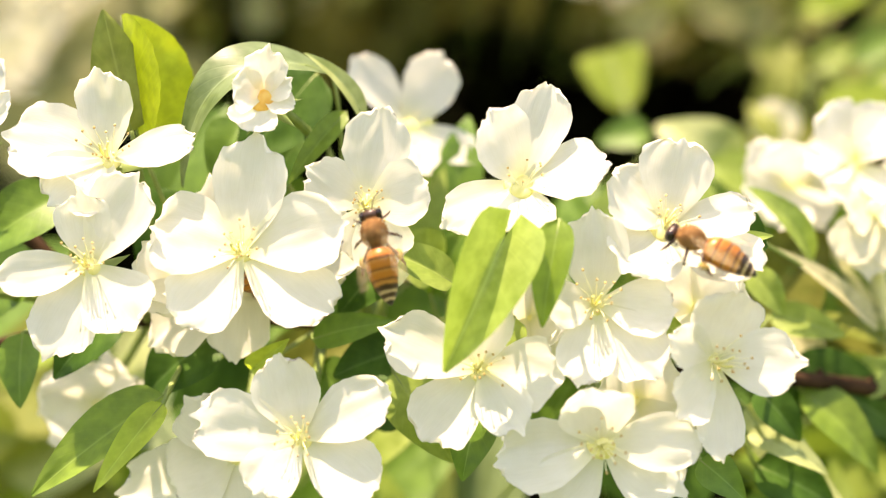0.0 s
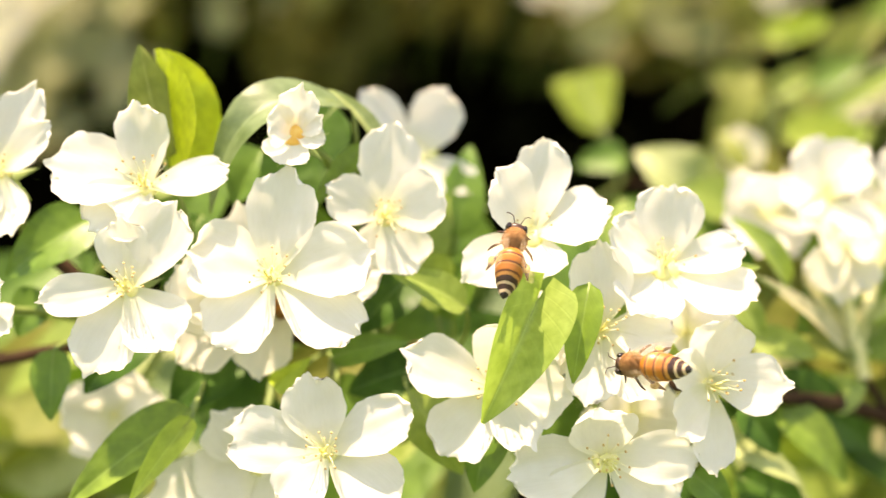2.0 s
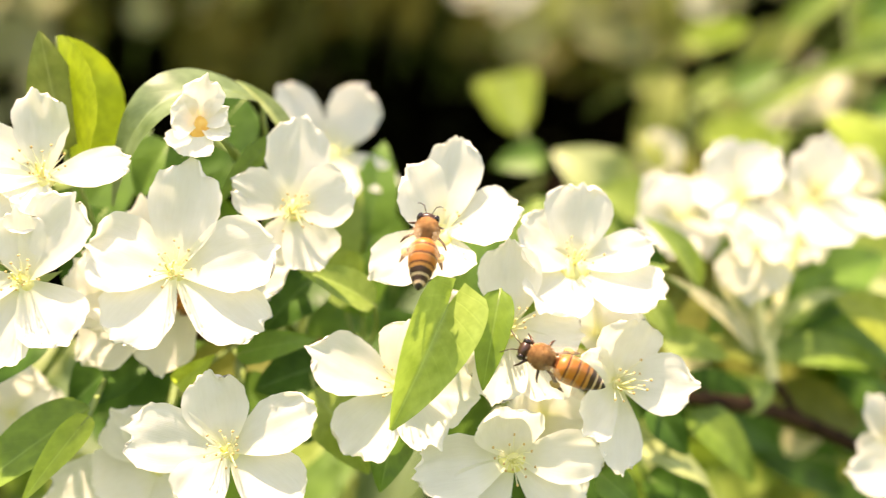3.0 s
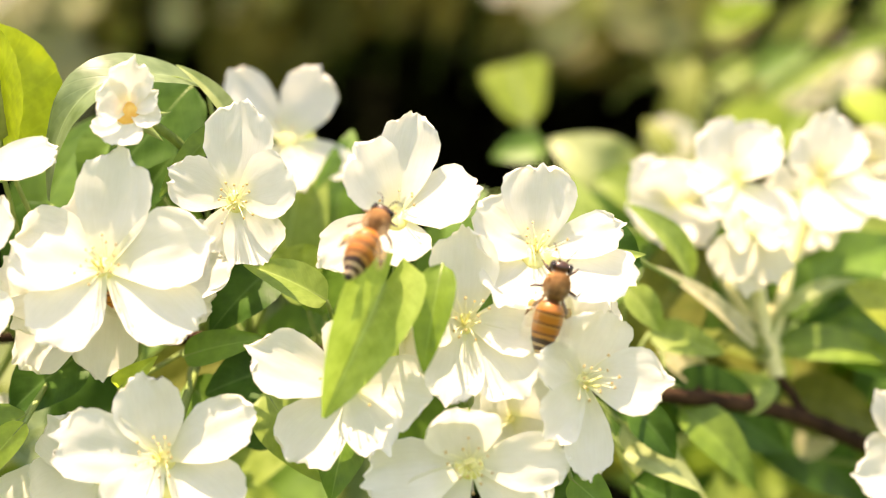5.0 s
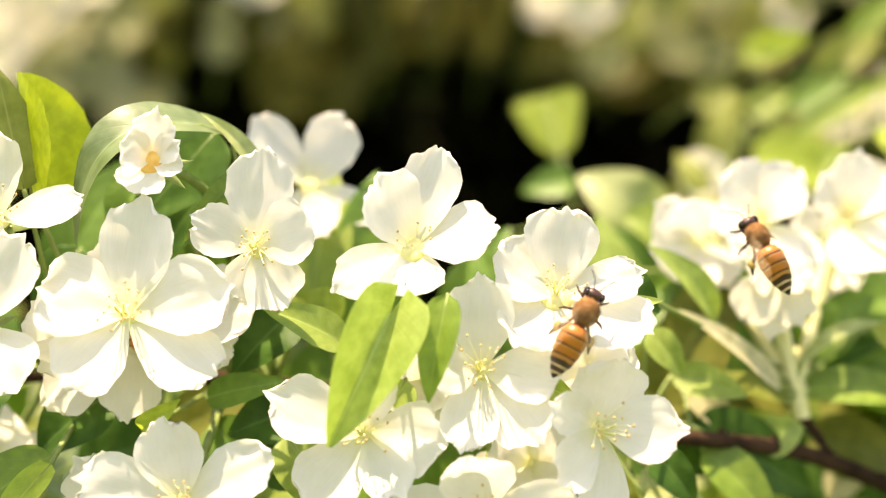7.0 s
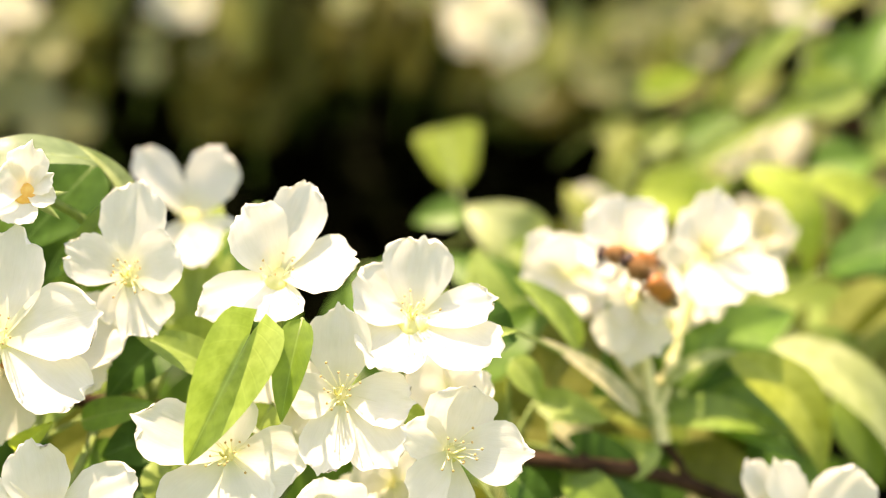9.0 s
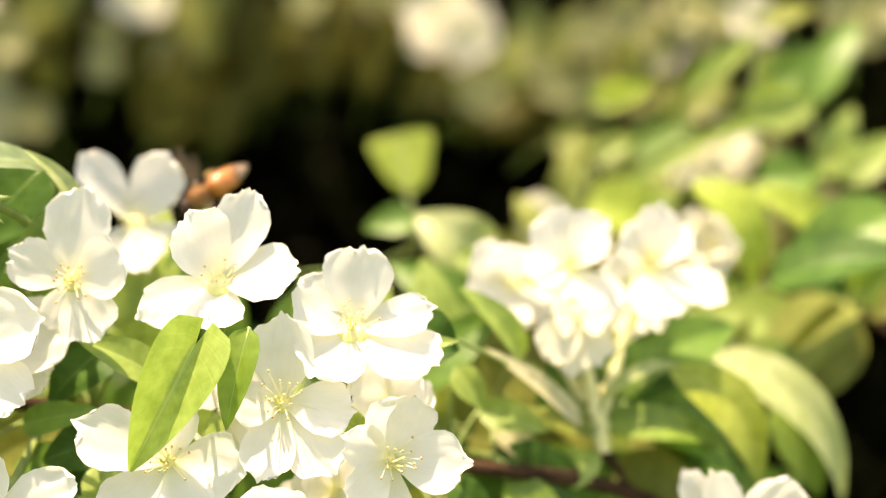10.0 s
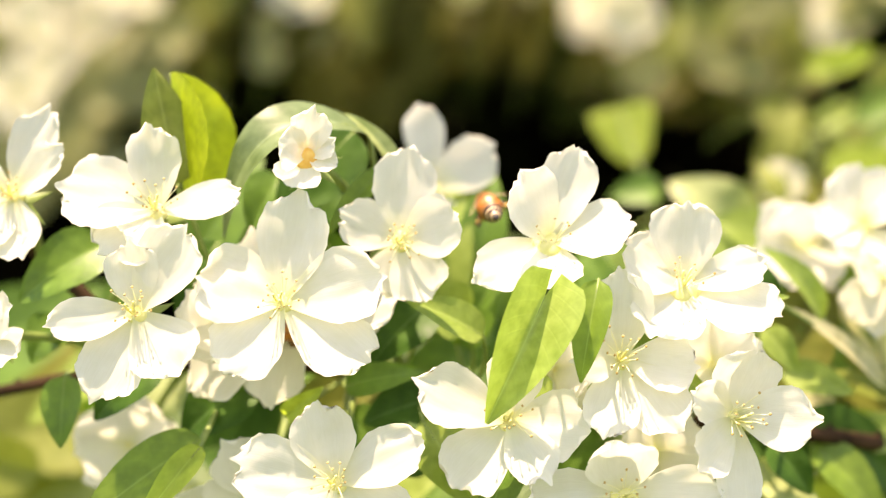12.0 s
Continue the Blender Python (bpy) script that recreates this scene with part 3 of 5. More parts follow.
blossom_fc = flower('open white blossom with pale yellow stamens', (-24.0, 4.0, 6.0), (0.1, -1, 0.1), [(0.8, 0.0, 15.5, 9.2), (-9.9, -2.5, 4.2, 7.4), (9.9, -6.5, 3.8, 9.0), (4.8, -2.0, -9.5, 8.7), (-3.0, 2.0, -8.6, 6.8)], (-25.9, 28.0, -17.4), 14)
blossom_fb = flower('sunlit white blossom with a yellow heart, visited by bees', (-1.0, 0.0, 6.0), (0.1, -1, 0.75), [(-5.0, -5.5, 10.9, 10.0), (5.2, 0.5, 15.0, 7.7), (12.8, -3.5, 1.9, 9.5), (-12.0, -3.0, -5.8, 8.2), (-1.3, -6.5, -7.4, 9.3)], (-4.7, 28.0, -20.0), 8, heart=2.8)
blossom_ff = flower('broad white blossom with a flat lower petal', (19.6, 0.0, -1.1), (0.1, -1, 0.7), [(0.9, -0.5, 13.8, 9.8), (13.1, -1.5, 3.8, 6.5), (-9.2, -2.5, 6.4, 9.8), (13.7, -6.0, -5.2, 10.6), (-5.8, -6.5, -7.5, 10.6)], (16.9, 28.0, -23.4), 10, heart=2.9)
blossom_fd = flower('open white blossom with pale yellow stamens', (9.9, -3.0, -11.9), (0, -1, 0.3), [(-2.9, -4.5, -11.6, 7.6), (8.6, -4.0, -10.5, 8.8), (11.6, -2.0, -1.1, 7.9), (-0.3, -1.0, 14.0, 8.9), (-8.1, -4.0, 0.0, 6.3)], (8.3, 28.0, -22.0), 14)
blossom_fe = flower('white blossom turned aside with long stamens', (26.4, -4.0, -20.2), (0.45, -1, 0.1), [(2.5, -3.0, 10.7, 10.3), (12.3, -2.5, 0.1, 8.6), (-6.2, -5.5, -7.5, 7.1), (0.8, -2.5, -14.5, 7.5), (-7.3, -6.0, 4.6, 6.1)], (25.4, 28.7, -24.6), 14)
blossom_fh = flower('white blossom partly hidden by a folded green leaf', (-7.0, -3.0, -21.2), (0, -1, 0.3), [(-14.5, -1.5, 6.0, 8.9), (-8.9, -2.5, -10.6, 9.7), (5.9, -5.5, -8.7, 7.3), (12.0, -4.0, -0.7, 9.7), (1.2, -5.5, 11.4, 7.6)], (-4.7, 28.0, -20.0), 14)
blossom_fi = flower('cupped white blossom low in the cluster', (10.2, -6.0, -31.5), (0, -1, 0.1), [(-2.0, -7.0, 9.4, 9.9), (-15.3, -1.0, -2.4, 9.4), (14.7, -1.0, 0.6, 7.7), (-8.5, 0.0, -9.6, 8.8), (11.8, 0.0, -7.7, 8.8)], (12.6, 28.0, -22.7), 14, heart=2.3)
blossom_fg = flower('open white blossom with pale yellow stamens', (-32.8, -6.0, -30.4), (0, -1, 0.3), [(-3.1, -1.0, 12.5, 9.1), (13.6, -1.5, 7.2, 8.1), (-15.7, -2.0, 3.5, 9.5), (11.6, -3.5, -7.1, 9.0), (-6.3, -4.5, -7.4, 7.8)], (-33.7, 27.7, -16.6), 14)
blossom_fgb = flower('white blossom tucked behind the others', (-45.7, 9.0, -35.5), (0, -1, 0.3), [(-10.0, -3.4, -4.2, 11.2), (-18.4, -1.5, -6.0, 9.5), (-7.0, -3.6, 9.5, 8.6), (3.4, -3.8, -10.7, 10.3), (-0.9, -6.0, 10.7, 7.8)], (-44.4, 26.7, -16.0), 0)
blossom_bud = flower('half-open white blossom with an orange heart', (-37.9, -3.0, 18.8), (0, -1, 0.3), [(1.5, -2.5, 7.2, 5.7), (4.5, -1.5, 2.6, 4.4), (-4.0, -2.5, 1.8, 7.4), (-1.9, -2.5, -5.4, 7.0), (5.1, -1.5, -1.7, 3.6)], (-33.5, 16.0, 14.0), 0, cupped=0.35, heart=2.3, core=HEART)
blossom_fm = flower('open white blossom with pale yellow stamens', (-86.0, 4.0, 12.9), (0, -1, 0.3), [(6.4, -1.5, 14.3, 8.3), (9.7, -4.2, 7.7, 6.5), (2.9, -5.5, -10.8, 7.4), (-8.9, -4.4, 4.0, 7.8), (-4.7, -5.6, -8.2, 7.8)], (-88.3, 20.7, 3.7), 14)
blossom_fn = flower('open white blossom with pale yellow stamens', (-89.6, 2.0, -9.1), (0, -1, 0.3), [(7.6, -8.4, 5.0, 6.9), (8.4, -8.5, -2.9, 6.9), (1.0, -7.1, 8.8, 7.8), (-4.6, -7.6, -1.3, 7.8), (1.4, -7.7, -7.2, 6.9)], (-77.6, 26.7, -13.5), 14)
blossom_fk = flower('white blossom seen from behind its petals, out of focus', (-21.0, 40.0, 17.1), (0, -1, 0.1), [(-10.4, -1.5, 13.6, 6.9), (6.8, -1.5, 13.4, 9.0), (-7.0, -1.5, -9.0, 5.9), (2.7, -6.2, -10.0, 6.9), (13.1, -1.5, -5.7, 5.7)], (-25.9, 28.0, -17.4), 6)
blossom_rc1 = flower('open white blossom with pale yellow stamens', (61.2, 46.0, 9.9), (0, -0.8, 0.9), [(-6.0, -3.0, 11.2, 13.1), (6.7, -4.0, 10.3, 11.4), (-9.5, -2.0, -0.7, 10.6), (-0.9, -8.0, -8.3, 12.2), (8.2, -7.0, -9.0, 10.8)], (67.5, 46.0, -20.7), 14, group="hazy white blossoms farther back", stem=GREENWOOD, girth=1.7)
blossom_rc2 = flower('open white blossom with pale yellow stamens', (77.3, 48.0, 10.3), (0, -0.8, 0.9), [(-5.1, -2.0, 8.8, 10.6), (2.0, -3.0, 13.0, 8.2), (7.8, -2.0, 8.3, 8.8), (14.9, -4.0, -6.4, 11.0), (3.0, -8.0, -9.9, 13.0)], (67.5, 46.0, -20.7), 14, group="hazy white blossoms farther back", stem=GREENWOOD, girth=1.7)
blossom_rc3 = flower('drooping cream white blossom, out of focus', (61.4, 35.0, 1.4), (0, -1, 0.25), [(-7.0, -2.0, -8.9, 7.7), (-1.5, -1.0, -12.3, 6.3), (4.2, -1.0, -9.9, 6.9), (-5.4, -1.0, -0.6, 7.3), (5.4, -3.0, -1.3, 6.2)], (67.5, 46.0, -20.7), 0, skin=CREAM, group="hazy white blossoms farther back", stem=GREENWOOD, girth=1.7, cupped=0.08)
blossom_rc4 = flower('cream white blossom, out of focus', (96.8, 75.0, 15.2), (0, -1, 0.3), [(-3.4, -3.0, 6.7, 9.8), (3.2, -4.0, 4.9, 8.6), (4.6, -2.0, -3.7, 9.9), (-2.3, -2.0, -6.4, 9.9), (-7.6, -5.0, -0.3, 9.7)], (96.0, 131.0, 12.8), 14, skin=CREAM, group="hazy white blossoms farther back")
blossom_rd1 = flower('open white blossom with pale yellow stamens', (90.0, 22.0, -39.2), (0, -1, 0.3), [(-8.1, -3.0, 14.8, 6.5), (7.1, -3.0, 13.3, 10.1), (-16.9, -1.5, -0.1, 8.7), (15.1, -1.5, -1.3, 10.6), (-1.4, -5.9, -8.8, 9.6)], (89.3, 26.0, -43.4), 4, group="hazy white blossoms farther back")
blossom_rd2 = flower('open white blossom with pale yellow stamens', (84.5, 26.0, -35.7), (0, -1, 0.3), [(-5.8, -2.0, 10.2, 5.7), (-7.9, -2.0, -0.3, 5.5), (2.0, -2.0, 9.2, 6.4), (5.7, -2.0, -1.5, 6.4), (-2.1, -2.0, -7.5, 6.4)], (89.3, 26.0, -43.4), 4, group="hazy white blossoms farther back")
blossom_fp = flower('white blossom in the shade behind the cluster', (-74.8, 30.0, -30.4), (0, -1, 0.3), [(-2.4, -7.0, 8.0, 13.4), (8.5, -7.5, 4.9, 13.4), (9.0, -7.0, -2.9, 13.4), (1.0, -6.9, -7.8, 13.4), (-8.0, -6.7, -1.0, 13.4)], (-64.4, 27.0, -16.1), 0)
blossom_x1 = flower('white blossom tucked behind the others', (17.6, 14.0, -28.3), (0, -1, 0.3), [(-6.1, -7.6, 6.8, 9.7), (5.0, -7.5, 6.7, 9.7), (7.0, -7.5, -1.1, 9.7), (-1.1, -7.3, -7.1, 9.7), (-8.8, -6.4, -3.8, 9.7)], (21.2, 28.0, -24.1), 0)
blossom_x2 = flower('white blossom tucked behind the others', (0.8, 12.0, -14.9), (0, -1, 0.3), [(-3.7, -8.0, 6.6, 8.8), (4.4, -7.4, 7.4, 8.8), (6.4, -8.3, -0.3, 8.8), (0.8, -7.6, -7.1, 8.8), (-6.4, -7.9, -2.8, 8.8)], (-0.4, 28.0, -20.7), 0)
blossom_x3 = flower('white blossom tucked behind the others', (-52.9, 8.0, -6.9), (0, -1, 0.3), [(-4.3, -7.3, 5.5, 9.4), (7.5, -7.0, 7.0, 9.4), (8.4, -8.1, -3.2, 9.4), (1.4, -8.1, -6.5, 9.4), (-5.2, -7.5, -2.2, 8.6)], (-51.5, 26.0, -15.4), 0)
blossom_x4 = flower('white blossom tucked behind the others', (26.4, 12.0, -13.7), (0, -1, 0.3), [(-6.4, -7.6, 6.1, 9.6), (4.5, -7.7, 6.0, 9.6), (6.9, -7.5, -0.8, 9.6), (0.2, -7.4, -7.6, 9.6), (-8.1, -7.1, -4.1, 8.8)], (25.4, 28.7, -24.6), 0)
blossom_rc5 = flower('white blossom on a pale stalk, out of focus', (50.4, 52.0, 6.3), (0, -1, 0.3), [(-8.3, -4.0, 8.0, 7.0), (-9.4, -6.0, -1.8, 11.2), (-3.3, -6.0, -7.7, 11.9), (5.8, -5.0, -8.2, 9.4), (-0.7, -5.0, 8.4, 10.7)], (67.5, 46.0, -20.7), 0, group="hazy white blossoms farther back", stem=GREENWOOD, girth=1.7)
blossom_rc6 = flower('white blossom on a pale stalk, out of focus', (76.3, 58.0, 5.0), (0, -1, 0.3), [(-6.1, -5.0, -8.0, 8.0), (-0.9, -5.0, -9.1, 9.1), (4.3, -5.0, -7.8, 8.0), (5.6, -6.0, 5.9, 10.2), (-8.2, -6.0, 5.7, 10.2)], (67.5, 46.0, -20.7), 0, group="hazy white blossoms farther back", stem=GREENWOOD, girth=1.4)
leaf_l1 = leaf('folded light green leaf hanging before the blossoms', (-2.5, -8.0, -2.5), (-11.0, -11.0, -20.8), 10.8, 'spring', 0.95, 0.04, -14, (-4.7, 28.0, -20.0), sharp=0.5, lobe=0.2)
leaf_l1b = leaf('fresh green leaf beside the blossoms', (5.4, -9.0, -0.0), (2.7, -11.0, -14.8), 5.7, 'fresh', 0.3, 0.05, 10, (4.0, 28.0, -21.4))
leaf_l2 = leaf('spring green leaf with toothed rim', (-11.0, 7.0, -9.1), (-23.1, 5.0, -3.4), 6.6, 'spring', 0.35, 0.08, 15, (-13.2, 28.0, -19.0))
leaf_ybig = leaf('broad yellow-green leaf lit by the sun', (-59.6, 8.0, 13.2), (-61.8, 7.0, 33.2), 15.2, 'yellow', 1.0, 0.0, 80, (-51.5, 26.0, -15.4), sweep=0.0, sharp=0.9, blunt=0.42)
leaf_yolive = leaf('dull moss green leaf', (-60.0, 5.0, 15.1), (-63.7, 4.0, 33.5), 8.9, 'moss', 0.4, 0.0, 8, (-60.0, 26.7, -15.8), facing=(0.0, -0.75, 0.65))
leaf_archr = leaf('pale green leaf, out of focus', (-25.0, 12.0, 16.7), (-33.7, 9.0, 27.0), 3.2, 'pale', 0.5, 0.05, 0, (-30.1, 28.0, -16.9), sweep=0.08, facing=(0.0, -0.75, 0.65))
leaf_arch = leaf('large pale green leaf arching over', (-30.0, 14.0, 24.4), (-53.1, 8.0, 6.5), 9.4, 'under', 0.3, 0.42, 20, (-33.7, 27.7, -16.6))
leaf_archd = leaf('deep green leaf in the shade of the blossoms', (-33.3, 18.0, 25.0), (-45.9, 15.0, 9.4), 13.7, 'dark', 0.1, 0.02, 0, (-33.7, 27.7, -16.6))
leaf_archs = leaf('green leaf with a creased midrib', (-28.0, 13.0, 18.1), (-36.7, 10.0, 6.9), 4.1, 'fresh', 0.3, 0.05, 0, (-30.1, 28.0, -16.9))
# one folded leaf as two blades, its shaded and lit halves coloured apart
leaf_bl = leaf('shaded half of a long folded leaf, in a darker green', (-55.8, 5.0, -25.6), (-74.0, -2.0, -39.4), 8.8, 'fresh', 0.45, 0.05, 8, (-55.8, 26.3, -15.7))
leaf_bl2 = leaf('sunlit half of a long folded leaf, in a lighter lime green', (-55.4, 3.0, -26.6), (-63.2, -6.0, -38.1), 4.6, 'lime', 0.5, 0.06, -6, (-55.8, 26.3, -15.7))
leaf_ll1 = leaf('green leaf with a creased midrib', (-73.7, 12.0, 5.6), (-86.7, 8.0, -4.2), 10.6, 'mid', 0.3, 0.1, 0, (-73.0, 27.7, -16.4))
leaf_ll2 = leaf('green leaf with a creased midrib', (-79.7, 10.0, -16.2), (-79.6, 8.0, -27.8), 6.7, 'mid', 0.25, 0.05, 0, (-77.1, 28.0, -16.8))
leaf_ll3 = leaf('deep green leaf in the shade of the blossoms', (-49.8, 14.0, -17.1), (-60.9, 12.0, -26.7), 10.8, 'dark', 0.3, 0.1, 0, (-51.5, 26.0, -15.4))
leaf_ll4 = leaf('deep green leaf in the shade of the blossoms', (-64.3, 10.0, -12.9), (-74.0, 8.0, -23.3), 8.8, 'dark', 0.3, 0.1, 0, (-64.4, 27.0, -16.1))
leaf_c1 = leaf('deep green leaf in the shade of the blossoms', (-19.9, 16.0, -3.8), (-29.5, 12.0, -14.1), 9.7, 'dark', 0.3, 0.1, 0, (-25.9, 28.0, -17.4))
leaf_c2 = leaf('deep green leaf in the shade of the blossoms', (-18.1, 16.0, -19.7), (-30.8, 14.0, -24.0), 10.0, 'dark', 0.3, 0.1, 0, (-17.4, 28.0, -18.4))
leaf_c3 = leaf('green leaf with a creased midrib', (-33.6, 12.0, -17.8), (-20.1, 10.0, -15.0), 5.3, 'mid', 0.3, 0.1, 0, (-33.7, 27.7, -16.6))
leaf_c7 = leaf('small curled yellow-green leaf between the blossoms', (-42.8, 8.0, -22.2), (-36.4, 6.0, -17.2), 4.0, 'lime', 0.8, 0.15, 20, (-33.7, 27.7, -16.6))
leaf_c4 = leaf('fresh light green leaf with toothed rim', (-13.8, 22.0, -7.1), (-22.0, 20.0, -3.1), 10.3, 'young', 0.3, 0.1, 0, (-13.2, 28.0, -19.0))
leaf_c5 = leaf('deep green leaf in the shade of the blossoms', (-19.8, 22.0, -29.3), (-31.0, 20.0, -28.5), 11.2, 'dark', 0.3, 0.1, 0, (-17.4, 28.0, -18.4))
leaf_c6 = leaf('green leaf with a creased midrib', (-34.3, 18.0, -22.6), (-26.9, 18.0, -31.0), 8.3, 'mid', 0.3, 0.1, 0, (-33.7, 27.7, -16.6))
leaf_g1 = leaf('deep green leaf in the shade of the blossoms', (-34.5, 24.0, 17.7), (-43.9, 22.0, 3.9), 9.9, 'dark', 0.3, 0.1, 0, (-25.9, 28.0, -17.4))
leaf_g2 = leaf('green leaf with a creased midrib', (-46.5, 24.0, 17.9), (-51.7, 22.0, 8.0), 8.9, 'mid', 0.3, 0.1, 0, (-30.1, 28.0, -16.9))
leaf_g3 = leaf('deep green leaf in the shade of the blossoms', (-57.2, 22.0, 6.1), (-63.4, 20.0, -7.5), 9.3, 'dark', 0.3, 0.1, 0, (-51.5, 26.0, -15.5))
leaf_g4 = leaf('green leaf with a creased midrib', (-84.1, 20.0, -7.2), (-88.4, 18.0, -14.8), 7.8, 'mid', 0.3, 0.1, 0, (-64.5, 27.0, -16.3))
leaf_g5 = leaf('green leaf with a creased midrib', (-15.7, 26.0, -11.7), (-7.9, 24.0, 1.4), 8.5, 'mid', 0.3, 0.1, 0, (-13.2, 28.0, -19.0))
leaf_g6 = leaf('deep green leaf in the shade of the blossoms', (-36.8, 32.0, -2.6), (-46.9, 30.0, 11.9), 11.6, 'mid', 0.3, 0.1, 0, (-25.9, 28.0, -17.4))
leaf_b1 = leaf('green leaf with a creased midrib', (-7.1, 2.0, -25.6), (-9.9, -1.0, -37.8), 7.5, 'mid', 0.4, 0.1, 0, (-4.7, 28.0, -20.0))
leaf_b2 = leaf('fresh light green leaf with toothed rim', (-20.7, 10.0, -23.1), (-11.6, 8.0, -36.8), 9.7, 'young', 0.3, 0.1, 0, (-21.6, 28.0, -17.9))
leaf_b3 = leaf('fresh light green leaf with toothed rim', (-1.8, 6.0, -14.4), (-4.9, 6.0, -21.4), 6.1, 'young', 0.3, 0.1, 0, (-4.7, 28.0, -20.0))
leaf_r1 = leaf('fresh light green leaf with toothed rim', (28.3, 8.0, -4.2), (37.3, 6.0, -2.5), 2.9, 'spring', 0.3, 0.15, 0, (25.4, 28.7, -24.6))
leaf_r2 = leaf('deep green leaf in the shade of the blossoms', (31.4, 12.0, -5.7), (37.9, 12.0, -4.1), 4.0, 'dark', 0.3, 0.05, 0, (29.6, 29.3, -25.2))
leaf_r3 = leaf('fresh light green leaf with toothed rim', (43.0, 34.0, -16.6), (56.0, 34.0, -20.4), 6.2, 'young', 0.3, 0.1, 0, (38.0, 30.7, -26.4))
leaf_r4 = leaf('deep green leaf in the shade of the blossoms', (37.6, 20.0, -27.5), (44.4, 20.0, -36.1), 6.6, 'dark', 0.3, 0.1, 0, (33.8, 30.0, -25.8))
leaf_r5 = leaf('green leaf with a creased midrib', (48.3, 34.0, -29.8), (60.6, 32.0, -44.0), 9.0, 'fresh', 0.3, 0.1, 0, (46.3, 32.0, -27.4), facing=(0.0, -0.75, 0.65))
leaf_r6 = leaf('pale green leaf, out of focus', (36.9, 26.0, -31.4), (52.8, 24.0, -47.8), 8.1, 'pale', 0.3, -0.12, 0, (29.6, 29.3, -25.2))
leaf_r7 = leaf('deep green leaf in the shade of the blossoms', (38.2, 25.0, -40.9), (51.4, 25.0, -47.9), 9.1, 'dark', 0.3, 0.1, 0, (33.8, 30.0, -25.8))
leaf_r8 = leaf('green leaf with a creased midrib', (25.6, 4.0, -35.9), (31.9, 2.0, -41.6), 6.0, 'mid', 0.3, 0.1, 0, (25.4, 28.7, -24.6))
leaf_r9 = leaf('fresh light green leaf with toothed rim', (14.4, 4.0, -13.3), (24.4, 4.0, -17.6), 4.7, 'young', 0.3, 0.1, 0, (12.6, 28.0, -22.7))
leaf_r10 = leaf('fresh light green leaf with toothed rim', (37.9, 26.0, -8.5), (43.5, 26.0, -16.0), 5.6, 'young', 0.3, 0.1, 0, (38.0, 30.7, -26.4))
leaf_r11 = leaf('pale green leaf, out of focus', (36.4, 22.0, -35.2), (49.0, 20.0, -41.7), 5.4, 'pale', 0.3, 0.1, 0, (29.6, 29.3, -25.2), facing=(0.0, -0.75, 0.65))
leaf_r12 = leaf('cream leaf underside beside the twig, out of focus', (77.2, 62.0, -43.0), (85.5, 60.0, -39.3), 7.1, 'cream', 0.3, 0.1, 0, (102.1, 52.0, -45.2), facing=(0.0, -0.75, 0.65))
leaf_k1 = leaf('fresh light green leaf with toothed rim', (-8.7, 60.0, 8.4), (-17.4, 58.0, 16.3), 11.2, 'young', 0.3, 0.1, 0, (33.6, 128.0, 16.0))
leaf_yl = leaf('heart-shaped yellow-green leaf against the dark', (27.7, 166.5, 49.3), (32.5, 163.5, 32.7), 19.1, 'lime', 0.2, 0.0, 0, (33.6, 128.0, 16.0), sharp=0.44, lobe=0.02, blunt=0.40)
leaf_q1 = leaf('spring green leaf with toothed rim', (51.4, 38.0, -7.3), (38.8, 32.0, 5.8), 7.1, 'spring', 0.3, 0.1, 0, (67.5, 46.0, -20.7), facing=(0.0, -0.75, 0.65))
leaf_q1b = leaf('cream underside of a leaf, out of focus', (62.6, 38.0, -19.5), (43.4, 30.0, -5.0), 4.7, 'cream', 0.3, 0.05, 0, (67.5, 46.0, -20.7), facing=(0.0, -0.75, 0.65))
leaf_q2 = leaf('green leaf with a creased midrib', (69.5, 50.0, -14.2), (82.8, 50.0, -3.8), 10.1, 'mid', 0.3, 0.1, 0, (67.5, 46.0, -20.7))
leaf_q2b = leaf('deep green leaf in the shade of the blossoms', (68.4, 52.0, -15.4), (71.0, 52.0, -6.9), 5.6, 'dark', 0.3, 0.1, 0, (66.8, 48.0, -17.8))
leaf_q3 = leaf('green leaf with a creased midrib', (68.2, 46.0, -20.7), (92.3, 44.0, -24.2), 8.4, 'fresh', 0.3, 0.12, 0, (67.5, 46.0, -20.7), facing=(0.0, -0.75, 0.65))
leaf_q3b = leaf('green leaf with a creased midrib', (74.2, 46.0, -19.8), (92.9, 44.0, -28.6), 7.7, 'mid', 0.3, 0.1, 0, (67.5, 46.0, -20.7), facing=(0.0, -0.75, 0.65))
leaf_q4 = leaf('golden green young leaf, out of focus', (81.7, 46.0, -9.0), (98.4, 42.0, -31.5), 10.5, 'gold', 0.35, 0.12, 0, (67.5, 46.0, -20.7), sweep=-0.13, sharp=0.8)
leaf_q4b = leaf('narrow pale green leaf, out of focus', (68.4, 44.0, -14.7), (83.1, 44.0, -8.4), 2.8, 'pale', 0.3, 0.16, 0, (67.5, 46.0, -20.7), sweep=-0.1)
leaf_q4c = leaf('deep green leaf in the shade of the blossoms', (72.7, 50.0, -15.2), (84.7, 50.0, -12.2), 5.6, 'dark', 0.3, 0.1, 0, (67.5, 46.0, -20.7))
leaf_q5 = leaf('green leaf with a creased midrib', (49.6, 46.0, -15.2), (60.8, 46.0, -19.4), 6.6, 'mid', 0.3, 0.1, 0, (66.8, 48.0, -17.8))
